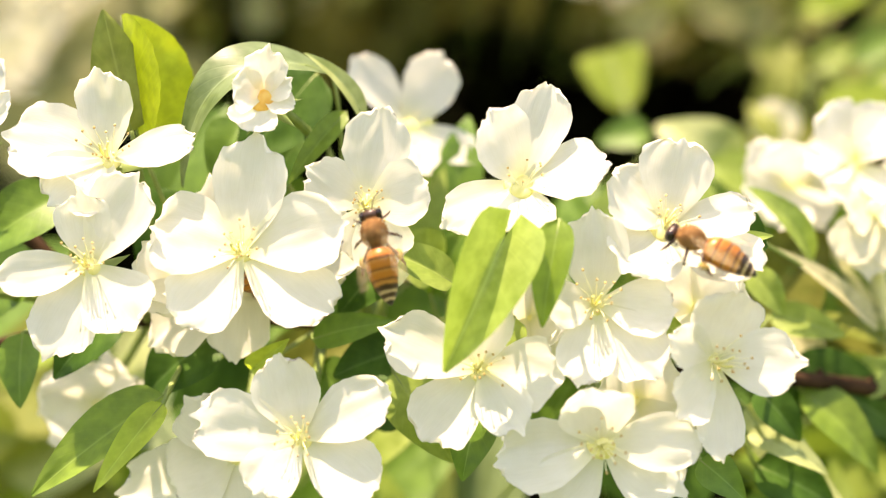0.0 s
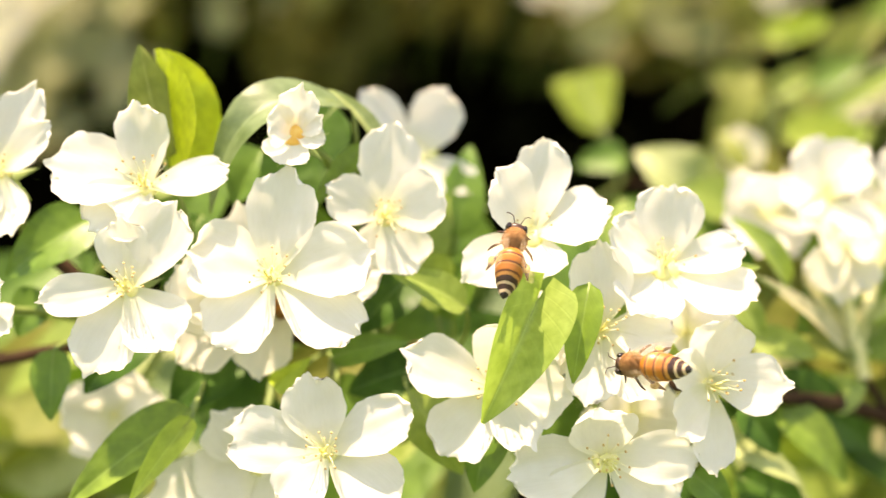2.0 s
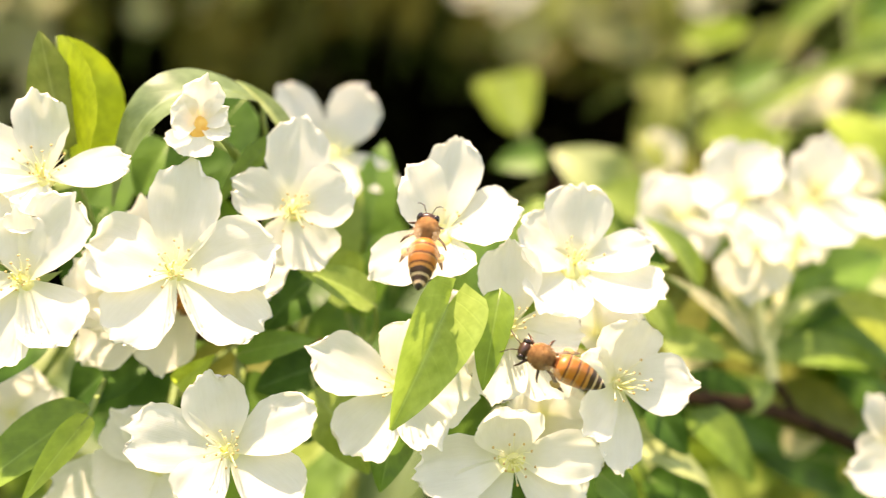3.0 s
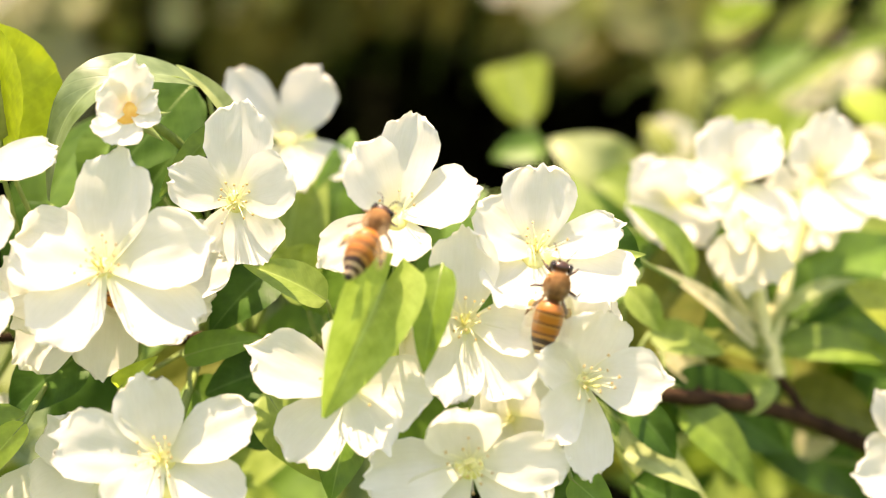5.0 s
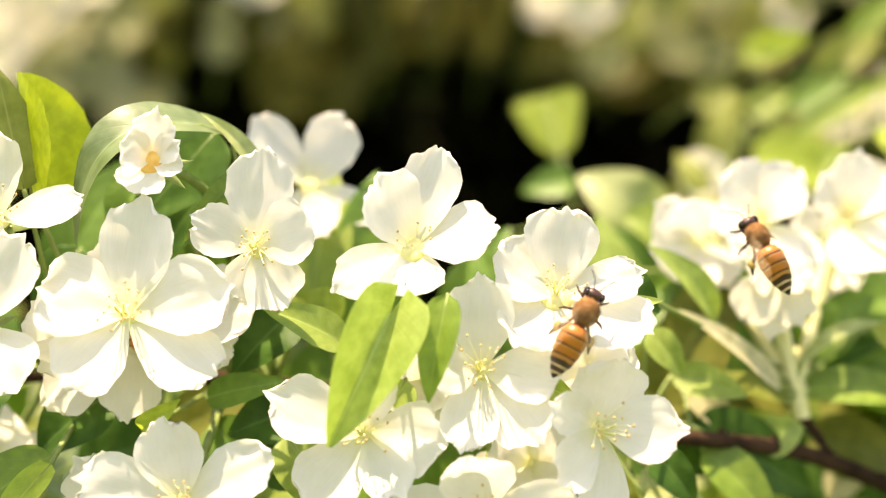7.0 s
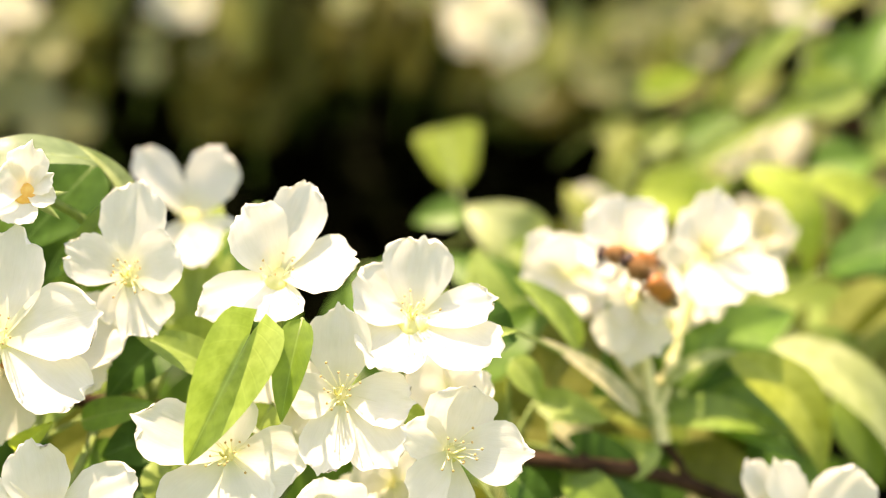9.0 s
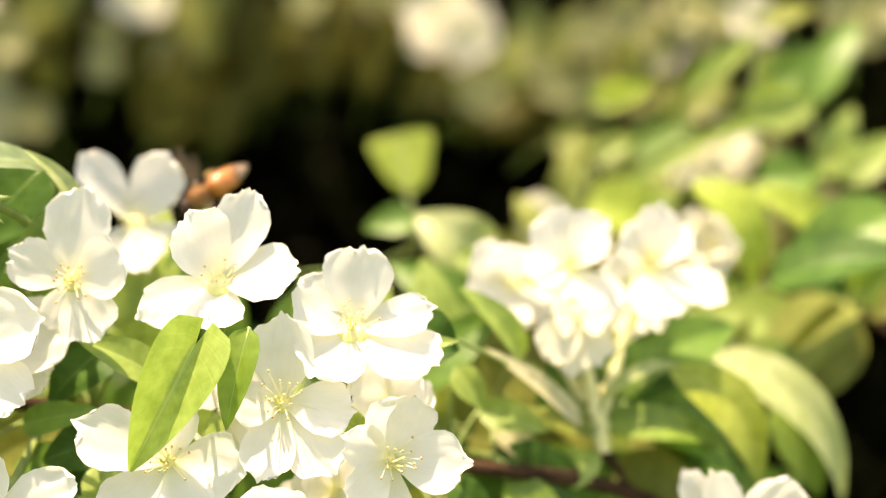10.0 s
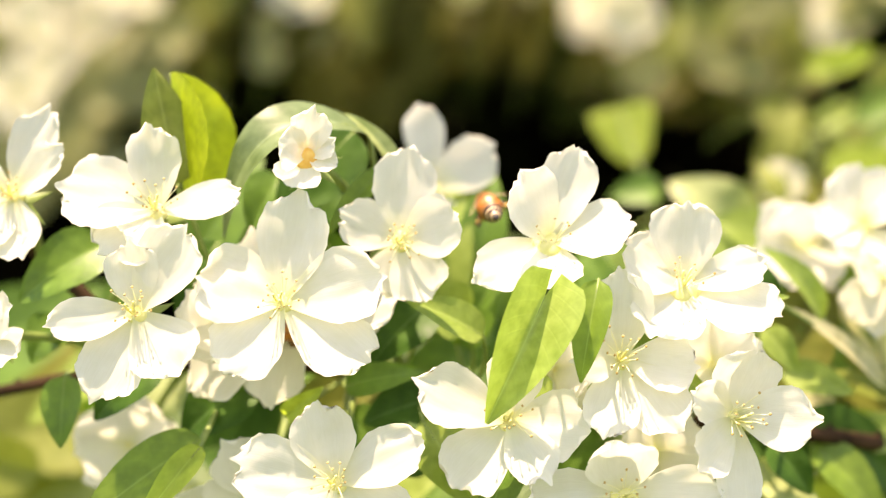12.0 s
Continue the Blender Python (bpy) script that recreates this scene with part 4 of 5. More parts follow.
leaf_q6 = leaf('dull moss green leaf', (65.5, 42.0, -22.2), (46.9, 42.0, -18.1), 5.1, 'moss', 0.3, 0.1, 0, (67.5, 46.0, -20.7), facing=(0.0, -0.75, 0.65))
leaf_q6b = leaf('lime green young leaf', (65.8, 46.0, -28.5), (48.1, 46.0, -27.5), 6.6, 'lime', 0.3, 0.1, 0, (67.0, 44.0, -27.6))
leaf_q7 = leaf('deep green leaf in the shade of the blossoms', (30.2, 10.0, 0.3), (37.2, 10.0, -4.3), 7.0, 'dark', 0.3, 0.1, 0, (66.8, 48.0, -17.8))
leaf_q7b = leaf('spring green leaf with toothed rim', (59.1, 40.0, -29.7), (67.2, 40.0, -26.5), 7.5, 'spring', 0.3, 0.1, 0, (67.1, 43.3, -30.6))
leaf_q9 = leaf('fresh light green leaf with toothed rim', (96.7, 70.0, -8.6), (125.4, 70.0, -39.3), 12.7, 'pale', 0.3, 0.18, 0, (91.4, 130.7, 13.0), blunt=0.5, facing=(0.0, -0.75, 0.65), sweep=-0.07)
leaf_q9b = leaf('green leaf with a creased midrib', (109.2, 90.0, -9.1), (125.5, 90.0, -19.2), 11.8, 'mid', 0.3, 0.18, 0, (104.9, 131.7, 12.3))
leaf_q10 = leaf('pale green leaf, out of focus', (48.6, 95.0, 8.7), (31.8, 95.0, 22.0), 16.7, 'pale', 0.2, 0.2, 0, (46.8, 129.3, 15.2))
leaf_q10b = leaf('fresh light green leaf with toothed rim', (53.3, 85.0, 8.7), (40.4, 85.0, 12.5), 11.6, 'young', 0.2, 0.1, 0, (50.0, 129.7, 15.0))
leaf_q11 = leaf('lime green young leaf', (90.7, 110.0, 23.8), (74.4, 110.0, 26.5), 14.0, 'lime', 0.2, 0.1, 0, (86.7, 130.3, 13.2))
leaf_q12 = leaf('fresh light green leaf with toothed rim', (99.3, 95.0, 32.1), (112.1, 95.0, 5.7), 11.2, 'lime', 0.2, 0.2, 0, (91.4, 130.7, 13.0), sweep=-0.12)
leaf_q13 = leaf('fresh light green leaf with toothed rim', (116.2, 105.0, 31.4), (142.3, 105.0, 1.9), 9.1, 'lime', 0.2, 0.1, 0, (109.4, 132.0, 12.1), sweep=-0.13)
leaf_q14 = leaf('dull olive green leaf', (73.4, 60.0, -32.0), (93.5, 60.0, -37.7), 12.8, 'olive', 0.3, 0.1, 0, (77.3, 130.0, 13.7))
leaf_q15 = leaf('green leaf with a creased midrib', (52.8, 55.0, -34.6), (73.5, 55.0, -34.6), 10.3, 'mid', 0.3, 0.1, 0, (67.1, 43.3, -30.6))
leaf_q16 = leaf('green leaf with a creased midrib', (31.9, 110.0, 22.0), (19.3, 110.0, 19.1), 8.4, 'mid', 0.3, 0.1, 0, (33.6, 128.0, 16.0))
leaf_q17 = leaf('green leaf with a creased midrib', (122.1, 120.0, 34.3), (138.8, 120.0, 36.1), 11.6, 'mid', 0.3, 0.1, 0, (115.8, 133.3, 11.1))
leaf_q18 = leaf('dull olive green leaf', (99.4, 75.0, -8.3), (89.3, 75.0, -2.2), 11.1, 'olive', 0.3, 0.1, 0, (96.0, 131.0, 12.8))
leaf_q19 = leaf('deep green leaf in the shade of the blossoms', (100.2, 70.0, -27.3), (91.8, 70.0, -34.8), 13.3, 'dark', 0.3, 0.1, 0, (96.0, 131.0, 12.8))
leaf_q20 = leaf('cream leaf underside beside the twig, out of focus', (46.2, 40.0, -18.6), (55.1, 40.0, -28.5), 6.4, 'cream', 0.3, 0.1, 0, (46.3, 32.0, -27.4))
leaf_q21 = leaf('deep green leaf in the shade of the blossoms', (133.9, 115.0, 14.6), (144.9, 115.0, -0.5), 11.5, 'dark', 0.3, 0.1, 0, (109.4, 132.0, 12.1))
leaf_q22 = leaf('fresh light green leaf with toothed rim', (113.7, 80.0, -20.3), (124.4, 80.0, -40.6), 11.4, 'fresh', 0.3, 0.1, 0, (104.9, 131.7, 12.3))
leaf_q23 = leaf('dull moss green leaf', (99.5, 74.0, -9.8), (121.8, 74.0, -16.9), 10.6, 'moss', 0.3, 0.15, 0, (104.9, 131.7, 12.3))
leaf_s0 = leaf('fresh light green leaf with toothed rim', (94.3, 150.0, 36.3), (126.8, 158.0, 53.7), 6.6, 'young', 0.3, 0.1, 6, (89.2, 176.0, 45.2))
leaf_s1 = leaf('fresh light green leaf with toothed rim', (116.3, 150.0, 49.4), (149.3, 158.0, 59.9), 6.0, 'young', 0.3, 0.1, 12, (117.5, 175.2, 56.3))
leaf_s2 = leaf('fresh light green leaf with toothed rim', (113.5, 165.0, 65.5), (137.0, 173.0, 83.6), 8.0, 'young', 0.3, 0.1, 15, (114.9, 175.3, 55.8))
leaf_s3 = leaf('fresh light green leaf with toothed rim', (126.2, 150.0, 60.2), (147.6, 158.0, 63.3), 6.6, 'young', 0.3, 0.1, 22, (127.4, 174.0, 55.6))
leaf_s4 = leaf('spring green leaf with toothed rim', (140.3, 180.0, 56.3), (166.5, 188.0, 71.6), 12.3, 'spring', 0.3, 0.1, 12, (144.6, 172.0, 52.0))
leaf_s5 = leaf('lime green young leaf', (88.5, 170.0, 61.7), (106.0, 178.0, 68.4), 8.1, 'lime', 0.3, 0.1, 21, (95.0, 176.0, 48.8))
leaf_s6 = leaf('dull moss green leaf', (80.0, 175.0, 34.7), (84.1, 183.0, 53.0), 8.2, 'moss', 0.3, 0.1, -24, (86.3, 176.0, 43.5))
leaf_s7 = leaf('spring green leaf with toothed rim', (88.8, 180.0, 43.9), (103.0, 188.0, 53.8), 8.4, 'spring', 0.3, 0.1, -2, (89.2, 176.0, 45.2))
leaf_s8 = leaf('fresh light green leaf with toothed rim', (142.8, 190.0, 72.7), (154.6, 198.0, 83.2), 9.8, 'young', 0.3, 0.1, 22, (138.1, 172.5, 54.0))
leaf_s9 = leaf('fresh light green leaf with toothed rim', (154.8, 170.0, 42.1), (171.1, 178.0, 51.7), 10.5, 'young', 0.3, 0.1, 7, (157.3, 172.0, 48.2))
leaf_s10 = leaf('dull moss green leaf', (115.1, 200.0, 59.0), (131.2, 208.0, 79.1), 7.6, 'moss', 0.3, 0.1, 20, (114.9, 175.3, 55.8))
leaf_s11 = leaf('spring green leaf with toothed rim', (156.3, 180.0, 64.7), (175.5, 188.0, 92.0), 14.1, 'mid', 0.3, 0.1, -19, (157.3, 172.0, 48.2))
leaf_s12 = leaf('spring green leaf with toothed rim', (164.4, 170.0, 38.8), (184.2, 178.0, 54.0), 11.6, 'spring', 0.3, 0.1, -2, (169.2, 170.8, 42.1))
leaf_s13 = leaf('fresh light green leaf with toothed rim', (168.0, 170.0, 13.3), (184.3, 178.0, 31.3), 11.6, 'young', 0.3, 0.1, -13, (180.5, 167.3, 31.4))
leaf_s14 = leaf('fresh light green leaf with toothed rim', (92.0, 140.0, 21.4), (108.0, 148.0, 33.0), 7.5, 'young', 0.3, 0.1, 2, (86.3, 176.0, 43.5))
leaf_s15 = leaf('dull moss green leaf', (63.9, 120.0, 19.0), (59.1, 128.0, 29.7), 7.0, 'moss', 0.3, 0.1, 4, (86.3, 176.0, 43.5))
leaf_s16 = leaf('dull moss green leaf', (147.8, 200.0, 91.0), (168.9, 208.0, 100.5), 11.3, 'moss', 0.3, 0.1, -24, (138.1, 172.5, 54.0))

# ---- farther blossoms and leaves, hazy in the depth ----
def far_blossom(x, y, z, size, skin):
    rng = random.Random(str((x, y, z)))
    petals = []
    turn = rng.uniform(0, 72)
    for k in range(5):
        a = radians(turn + 72 * k + rng.uniform(-8, 8))
        petals.append((0.5 * size * math.cos(a), -rng.uniform(1, 5), 0.5 * size * math.sin(a), 0.48 * size))
    facing = (rng.uniform(-0.5, 0.5), -1.0, rng.uniform(-0.1, 0.6))
    label = "dim cream blossom far back, half shade put into its colour" if skin is SHADED_PETAL else "white blossom far back, blurred, in half shade"
    flower(label, (x, y, z), facing, petals, (x + rng.uniform(-15, 15), y + 45, z - 25), 0, 0.2, "blurred blossoms in the background", skin)


def far_leaf(x, y, z, length, angle, kind):
    way = Vector((math.cos(radians(angle)), 0.2, math.sin(radians(angle)))) * length * 0.5
    leaf("blurred leaf farther back on the tree", (x - way.x, y - way.y, z - way.z), (x + way.x, y + way.y, z + way.z), 0.5 * length, kind, 0.25, 0.08, 0, (x - 2 * way.x, y + 30, z - 1.6 * way.z - 8))


far_blossom(-141.7, 515.0, 144.3, 24.8, SHADED_PETAL)
far_blossom(-137.7, 494.0, 122.0, 22.9, SHADED_PETAL)
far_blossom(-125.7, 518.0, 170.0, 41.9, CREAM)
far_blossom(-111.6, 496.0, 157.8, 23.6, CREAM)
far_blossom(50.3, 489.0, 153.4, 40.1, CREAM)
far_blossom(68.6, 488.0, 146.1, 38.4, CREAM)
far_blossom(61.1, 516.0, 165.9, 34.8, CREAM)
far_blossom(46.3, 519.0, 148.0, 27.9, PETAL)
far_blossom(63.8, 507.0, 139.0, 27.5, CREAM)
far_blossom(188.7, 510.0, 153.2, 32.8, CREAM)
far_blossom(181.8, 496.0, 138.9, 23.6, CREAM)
far_blossom(118.2, 487.0, 117.7, 26.7, SHADED_PETAL)
far_blossom(110.9, 492.0, 128.2, 20.2, SHADED_PETAL)
far_blossom(-196.3, 495.0, 137.0, 37.1, SHADED_PETAL)
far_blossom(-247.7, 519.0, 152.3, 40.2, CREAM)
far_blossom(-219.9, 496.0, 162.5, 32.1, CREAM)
far_blossom(-100.0, 507.0, 130.9, 27.5, SHADED_PETAL)
far_blossom(136.9, 493.0, 113.9, 30.3, SHADED_PETAL)
far_blossom(139.7, 491.0, 147.6, 30.2, SHADED_PETAL)
far_blossom(76.0, 481.0, 111.9, 29.7, SHADED_PETAL)
far_blossom(-180.2, 510.0, 93.1, 27.6, SHADED_PETAL)
far_blossom(-242.0, 500.0, 105.5, 44.2, SHADED_PETAL)
far_blossom(-211.3, 502.0, 107.6, 35.8, SHADED_PETAL)
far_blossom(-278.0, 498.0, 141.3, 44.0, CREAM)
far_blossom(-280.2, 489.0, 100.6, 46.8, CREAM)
far_blossom(-249.1, 481.0, 70.8, 39.6, SHADED_PETAL)
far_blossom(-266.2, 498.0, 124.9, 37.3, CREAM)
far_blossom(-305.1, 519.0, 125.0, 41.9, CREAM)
far_blossom(-308.1, 496.0, 124.4, 50.7, SHADED_PETAL)
far_blossom(-306.5, 494.0, 78.3, 47.2, SHADED_PETAL)
far_blossom(-273.0, 485.0, 58.2, 43.2, SHADED_PETAL)
far_blossom(-326.8, 480.0, 144.1, 49.5, SHADED_PETAL)
far_blossom(-337.3, 496.0, 94.8, 50.7, SHADED_PETAL)
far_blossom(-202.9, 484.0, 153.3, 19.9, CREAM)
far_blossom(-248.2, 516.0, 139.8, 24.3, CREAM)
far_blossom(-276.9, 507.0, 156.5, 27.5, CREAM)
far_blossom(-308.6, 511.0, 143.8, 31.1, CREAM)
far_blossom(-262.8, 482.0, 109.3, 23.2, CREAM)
far_blossom(-23.0, 484.0, 160.2, 23.2, SHADED_PETAL)
far_blossom(22.6, 518.0, 169.6, 27.9, SHADED_PETAL)
far_blossom(162.5, 499.0, 162.3, 30.5, SHADED_PETAL)
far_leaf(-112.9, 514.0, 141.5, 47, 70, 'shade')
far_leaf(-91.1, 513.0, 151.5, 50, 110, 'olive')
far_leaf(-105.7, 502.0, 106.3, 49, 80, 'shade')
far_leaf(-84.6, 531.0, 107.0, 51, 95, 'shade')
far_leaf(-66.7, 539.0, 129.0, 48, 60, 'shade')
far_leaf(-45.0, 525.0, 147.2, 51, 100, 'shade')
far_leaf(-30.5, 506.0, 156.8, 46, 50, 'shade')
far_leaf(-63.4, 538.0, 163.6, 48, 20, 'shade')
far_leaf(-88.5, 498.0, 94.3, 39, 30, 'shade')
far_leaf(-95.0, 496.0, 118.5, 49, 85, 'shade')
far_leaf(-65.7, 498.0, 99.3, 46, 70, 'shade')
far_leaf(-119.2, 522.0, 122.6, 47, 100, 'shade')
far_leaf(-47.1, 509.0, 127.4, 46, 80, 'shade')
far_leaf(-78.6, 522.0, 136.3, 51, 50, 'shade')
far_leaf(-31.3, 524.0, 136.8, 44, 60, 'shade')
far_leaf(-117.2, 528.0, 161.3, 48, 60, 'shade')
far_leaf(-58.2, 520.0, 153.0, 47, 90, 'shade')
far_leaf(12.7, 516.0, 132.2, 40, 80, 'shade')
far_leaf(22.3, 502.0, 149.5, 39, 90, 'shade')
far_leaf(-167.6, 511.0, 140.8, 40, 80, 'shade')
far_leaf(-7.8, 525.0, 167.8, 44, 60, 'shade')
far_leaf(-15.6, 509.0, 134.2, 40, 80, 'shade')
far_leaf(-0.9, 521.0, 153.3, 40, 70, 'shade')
far_leaf(70.5, 526.0, 120.4, 51, 10, 'olive')
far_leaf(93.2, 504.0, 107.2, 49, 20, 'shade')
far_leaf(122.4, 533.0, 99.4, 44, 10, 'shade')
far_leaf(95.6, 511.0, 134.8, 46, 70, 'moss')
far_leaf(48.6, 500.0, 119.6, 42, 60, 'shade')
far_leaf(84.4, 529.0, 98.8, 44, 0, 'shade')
far_leaf(106.7, 519.0, 153.2, 44, 90, 'moss')
far_leaf(128.2, 508.0, 151.0, 40, 60, 'moss')
far_leaf(154.2, 538.0, 126.0, 41, 80, 'olive')
far_leaf(170.7, 535.0, 146.3, 45, 100, 'moss')
far_leaf(182.1, 526.0, 120.8, 41, 30, 'olive')
far_leaf(-192.3, 527.0, 154.1, 47, 80, 'olive')
far_leaf(-170.1, 507.0, 160.0, 46, 40, 'olive')
far_leaf(-181.4, 539.0, 132.1, 41, 100, 'olive')
far_leaf(-197.4, 500.0, 105.7, 42, 80, 'hazy')
far_leaf(-230.4, 509.0, 126.9, 50, 60, 'hazy')
far_leaf(-266.7, 525.0, 129.5, 54, 90, 'hazy')
far_leaf(-231.4, 513.0, 90.6, 50, 30, 'hazy')
far_leaf(-192.5, 495.0, 85.4, 42, 70, 'hazy')
far_leaf(-259.2, 534.0, 89.5, 51, 80, 'hazy')
far_leaf(-281.0, 502.0, 122.2, 56, 60, 'hazy')
far_leaf(-300.3, 517.0, 84.1, 57, 100, 'hazy')
far_leaf(-324.9, 511.0, 106.8, 60, 50, 'hazy')
far_leaf(-323.2, 495.0, 65.3, 58, 70, 'hazy')
far_leaf(-159.2, 503.0, 162.5, 39, 60, 'olive')
far_leaf(-78.8, 521.0, 170.1, 47, 70, 'olive')
far_leaf(2.3, 539.0, 176.1, 41, 60, 'olive')
far_leaf(-266.4, 532.0, 168.7, 51, 80, 'hazy')
far_leaf(-304.9, 525.0, 167.1, 54, 60, 'hazy')
far_leaf(-235.2, 506.0, 59.9, 49, 20, 'hazy')
far_leaf(-265.9, 500.0, 46.2, 52, 40, 'hazy')
far_leaf(100.6, 200.0, 68.2, 20, 20, 'lime')
far_leaf(94.5, 240.0, 56.3, 22, 0, 'moss')
far_leaf(89.7, 235.0, 43.6, 26, 80, 'moss')
far_leaf(100.8, 230.0, 19.5, 30, 80, 'olive')
far_leaf(118.9, 240.0, 54.4, 28, 60, 'moss')
far_leaf(140.0, 250.0, 74.4, 31, 30, 'moss')
far_leaf(131.9, 235.0, 45.9, 28, 10, 'moss')
far_leaf(157.6, 240.0, 20.1, 32, 90, 'olive')
far_leaf(173.9, 240.0, 8.0, 34, 80, 'olive')
far_leaf(188.1, 245.0, 20.4, 33, 100, 'moss')
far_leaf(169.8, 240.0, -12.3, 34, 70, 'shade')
far_leaf(93.7, 150.0, 31.4, 22, 10, 'lime')
far_leaf(127.3, 150.0, 23.6, 27, 85, 'lime')
far_leaf(148.6, 160.0, 27.5, 28, -45, 'young')
far_leaf(167.1, 200.0, 77.9, 22, 70, 'fresh')
far_leaf(161.5, 205.0, 80.7, 19, 100, 'mid')
far_leaf(156.0, 200.0, 46.5, 22, 0, 'dark')
far_leaf(86.9, 230.0, 25.3, 32, 20, 'moss')
far_leaf(51.5, 110.0, 8.6, 18, 10, 'pale')
far_leaf(69.4, 200.0, 18.4, 22, 30, 'olive')
far_blossom(131.2, 185.0, 50.5, 15.6, CREAM)
far_blossom(125.5, 190.0, 46.2, 11.1, CREAM)
far_blossom(148.8, 195.0, 51.4, 11.3, SHADED_PETAL)
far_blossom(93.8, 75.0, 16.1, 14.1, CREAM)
far_blossom(163.1, 215.0, 73.0, 10.9, SHADED_PETAL)
far_blossom(155.5, 215.0, 82.5, 9.9, SHADED_PETAL)
far_blossom(130.7, 280.0, 101.9, 22.0, SHADED_PETAL)
far_blossom(176.1, 260.0, 5.5, 40.0, SHADED_PETAL)
far_blossom(148.2, 280.0, 115.3, 36.0, SHADED_PETAL)
far_blossom(172.7, 250.0, 22.2, 40.0, SHADED_PETAL)
far_blossom(187.0, 250.0, 26.3, 40.0, SHADED_PETAL)
far_blossom(200.5, 240.0, 19.4, 44.0, SHADED_PETAL)
far_blossom(103.4, 220.0, -39.5, 40.0, SHADED_PETAL)
far_blossom(92.0, 210.0, -45.6, 36.0, SHADED_PETAL)
far_blossom(216.4, 290.0, 118.4, 36.0, SHADED_PETAL)
far_blossom(136.5, 200.0, 51.0, 22.0, CREAM)
far_blossom(159.6, 250.0, 105.0, 22.0, CREAM)
far_blossom(106.0, 120.0, 17.8, 18.0, CREAM)
far_blossom(57.7, 68.0, 6.3, 20.0, CREAM)
far_blossom(65.4, 130.0, 23.9, 14.0, CREAM)
far_blossom(129.6, 220.0, 48.0, 18.0, CREAM)
far_leaf(60.8, 55.0, -9.0, 34, -35, 'mid')
far_leaf(58.9, 60.0, -22.6, 36, 0, 'olive')
far_leaf(85.3, 60.0, -6.5, 30, 20, 'mid')
far_leaf(81.2, 55.0, -15.8, 34, 170, 'mid')
far_leaf(77.7, 80.0, -28.7, 40, 30, 'olive')
far_leaf(50.0, 50.0, -10.0, 30, 60, 'olive')
far_leaf(81.1, 70.0, -43.8, 36, -40, 'dark')
far_leaf(58.0, 40.0, -32.5, 26, -30, 'dark')
far_leaf(100.1, 90.0, -29.7, 44, 70, 'olive')
far_leaf(53.0, 60.0, -31.2, 34, 10, 'dark')
far_leaf(19.4, 30.0, -30.1, 22, 20, 'pale')
far_leaf(3.1, 26.0, -17.9, 20, 40, 'young')
far_leaf(6.8, 30.0, -30.1, 24, 60, 'mid')
far_leaf(-34.2, 40.0, -23.0, 26, 20, 'olive')
far_leaf(-41.5, 45.0, -25.6, 26, 120, 'mid')
far_leaf(-17.4, 40.0, -16.9, 26, 50, 'mid')
far_leaf(-23.9, 40.0, -35.6, 26, 30, 'young')
far_leaf(-50.3, 45.0, -31.0, 30, 10, 'dark')
far_leaf(-59.9, 40.0, 11.7, 26, 60, 'mid')
far_leaf(-19.1, 40.0, 5.8, 28, 80, 'young')
far_leaf(-4.7, 30.0, -16.3, 18, 0, 'dark')
far_leaf(-120.1, 120.0, -50.9, 60, 10, 'moss')
far_leaf(-99.3, 110.0, -39.4, 60, 40, 'pale')
far_leaf(-128.3, 120.0, -60.9, 50, -10, 'young')
far_leaf(-120.7, 140.0, -60.4, 60, 0, 'pale')
far_leaf(-113.1, 100.0, -38.1, 40, 8, 'moss')
far_leaf(-96.2, 110.0, -32.4, 44, 60, 'pale')
far_leaf(-119.8, 105.0, -45.9, 44, 15, 'moss')
far_leaf(-125.5, 110.0, -15.8, 50, 30, 'mid')
far_leaf(-130.5, 120.0, -27.5, 60, 40, 'olive')
far_leaf(-151.6, 120.0, -42.7, 60, 40, 'mid')
far_leaf(-28.4, 80.0, -53.9, 50, 40, 'mid')
far_leaf(-37.1, 90.0, -53.5, 60, -30, 'pale')
far_leaf(146.0, 215.0, -4.0, 44, 80, 'olive')
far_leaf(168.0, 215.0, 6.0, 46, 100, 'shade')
far_leaf(112.5, 190.0, 54.1, 24, 30, 'mid')
far_leaf(60.6, 90.0, -33.1, 50, 20, 'pale')
far_leaf(97.3, 90.0, -35.6, 50, -20, 'mid')
far_leaf(158.6, 190.0, 76.4, 24, 30, 'mid')
far_leaf(169.6, 190.0, 54.8, 24, 60, 'spring')
far_leaf(17.5, 55.0, -0.4, 24, 60, 'spring')
far_leaf(12.0, 50.0, -3.5, 22, 110, 'mid')
far_leaf(36.9, 85.0, 3.9, 26, 150, 'mid')
far_leaf(22.1, 60.0, -2.7, 24, 80, 'young')
far_leaf(14.9, 55.0, -0.3, 18, 70, 'mid')
far_leaf(-10.7, 40.0, 11.0, 18, 80, 'mid')
far_leaf(-16.8, 45.0, 2.8, 20, 70, 'spring')
far_leaf(-8.6, 60.0, 1.6, 20, 100, 'mid')
far_leaf(9.8, 55.0, 0.2, 22, 60, 'mid')
far_leaf(35.0, 60.0, 0.0, 24, 100, 'spring')
far_leaf(38.8, 50.0, -6.4, 22, 40, 'mid')
far_leaf(106.5, 80.0, -40.3, 30, 10, 'mid')

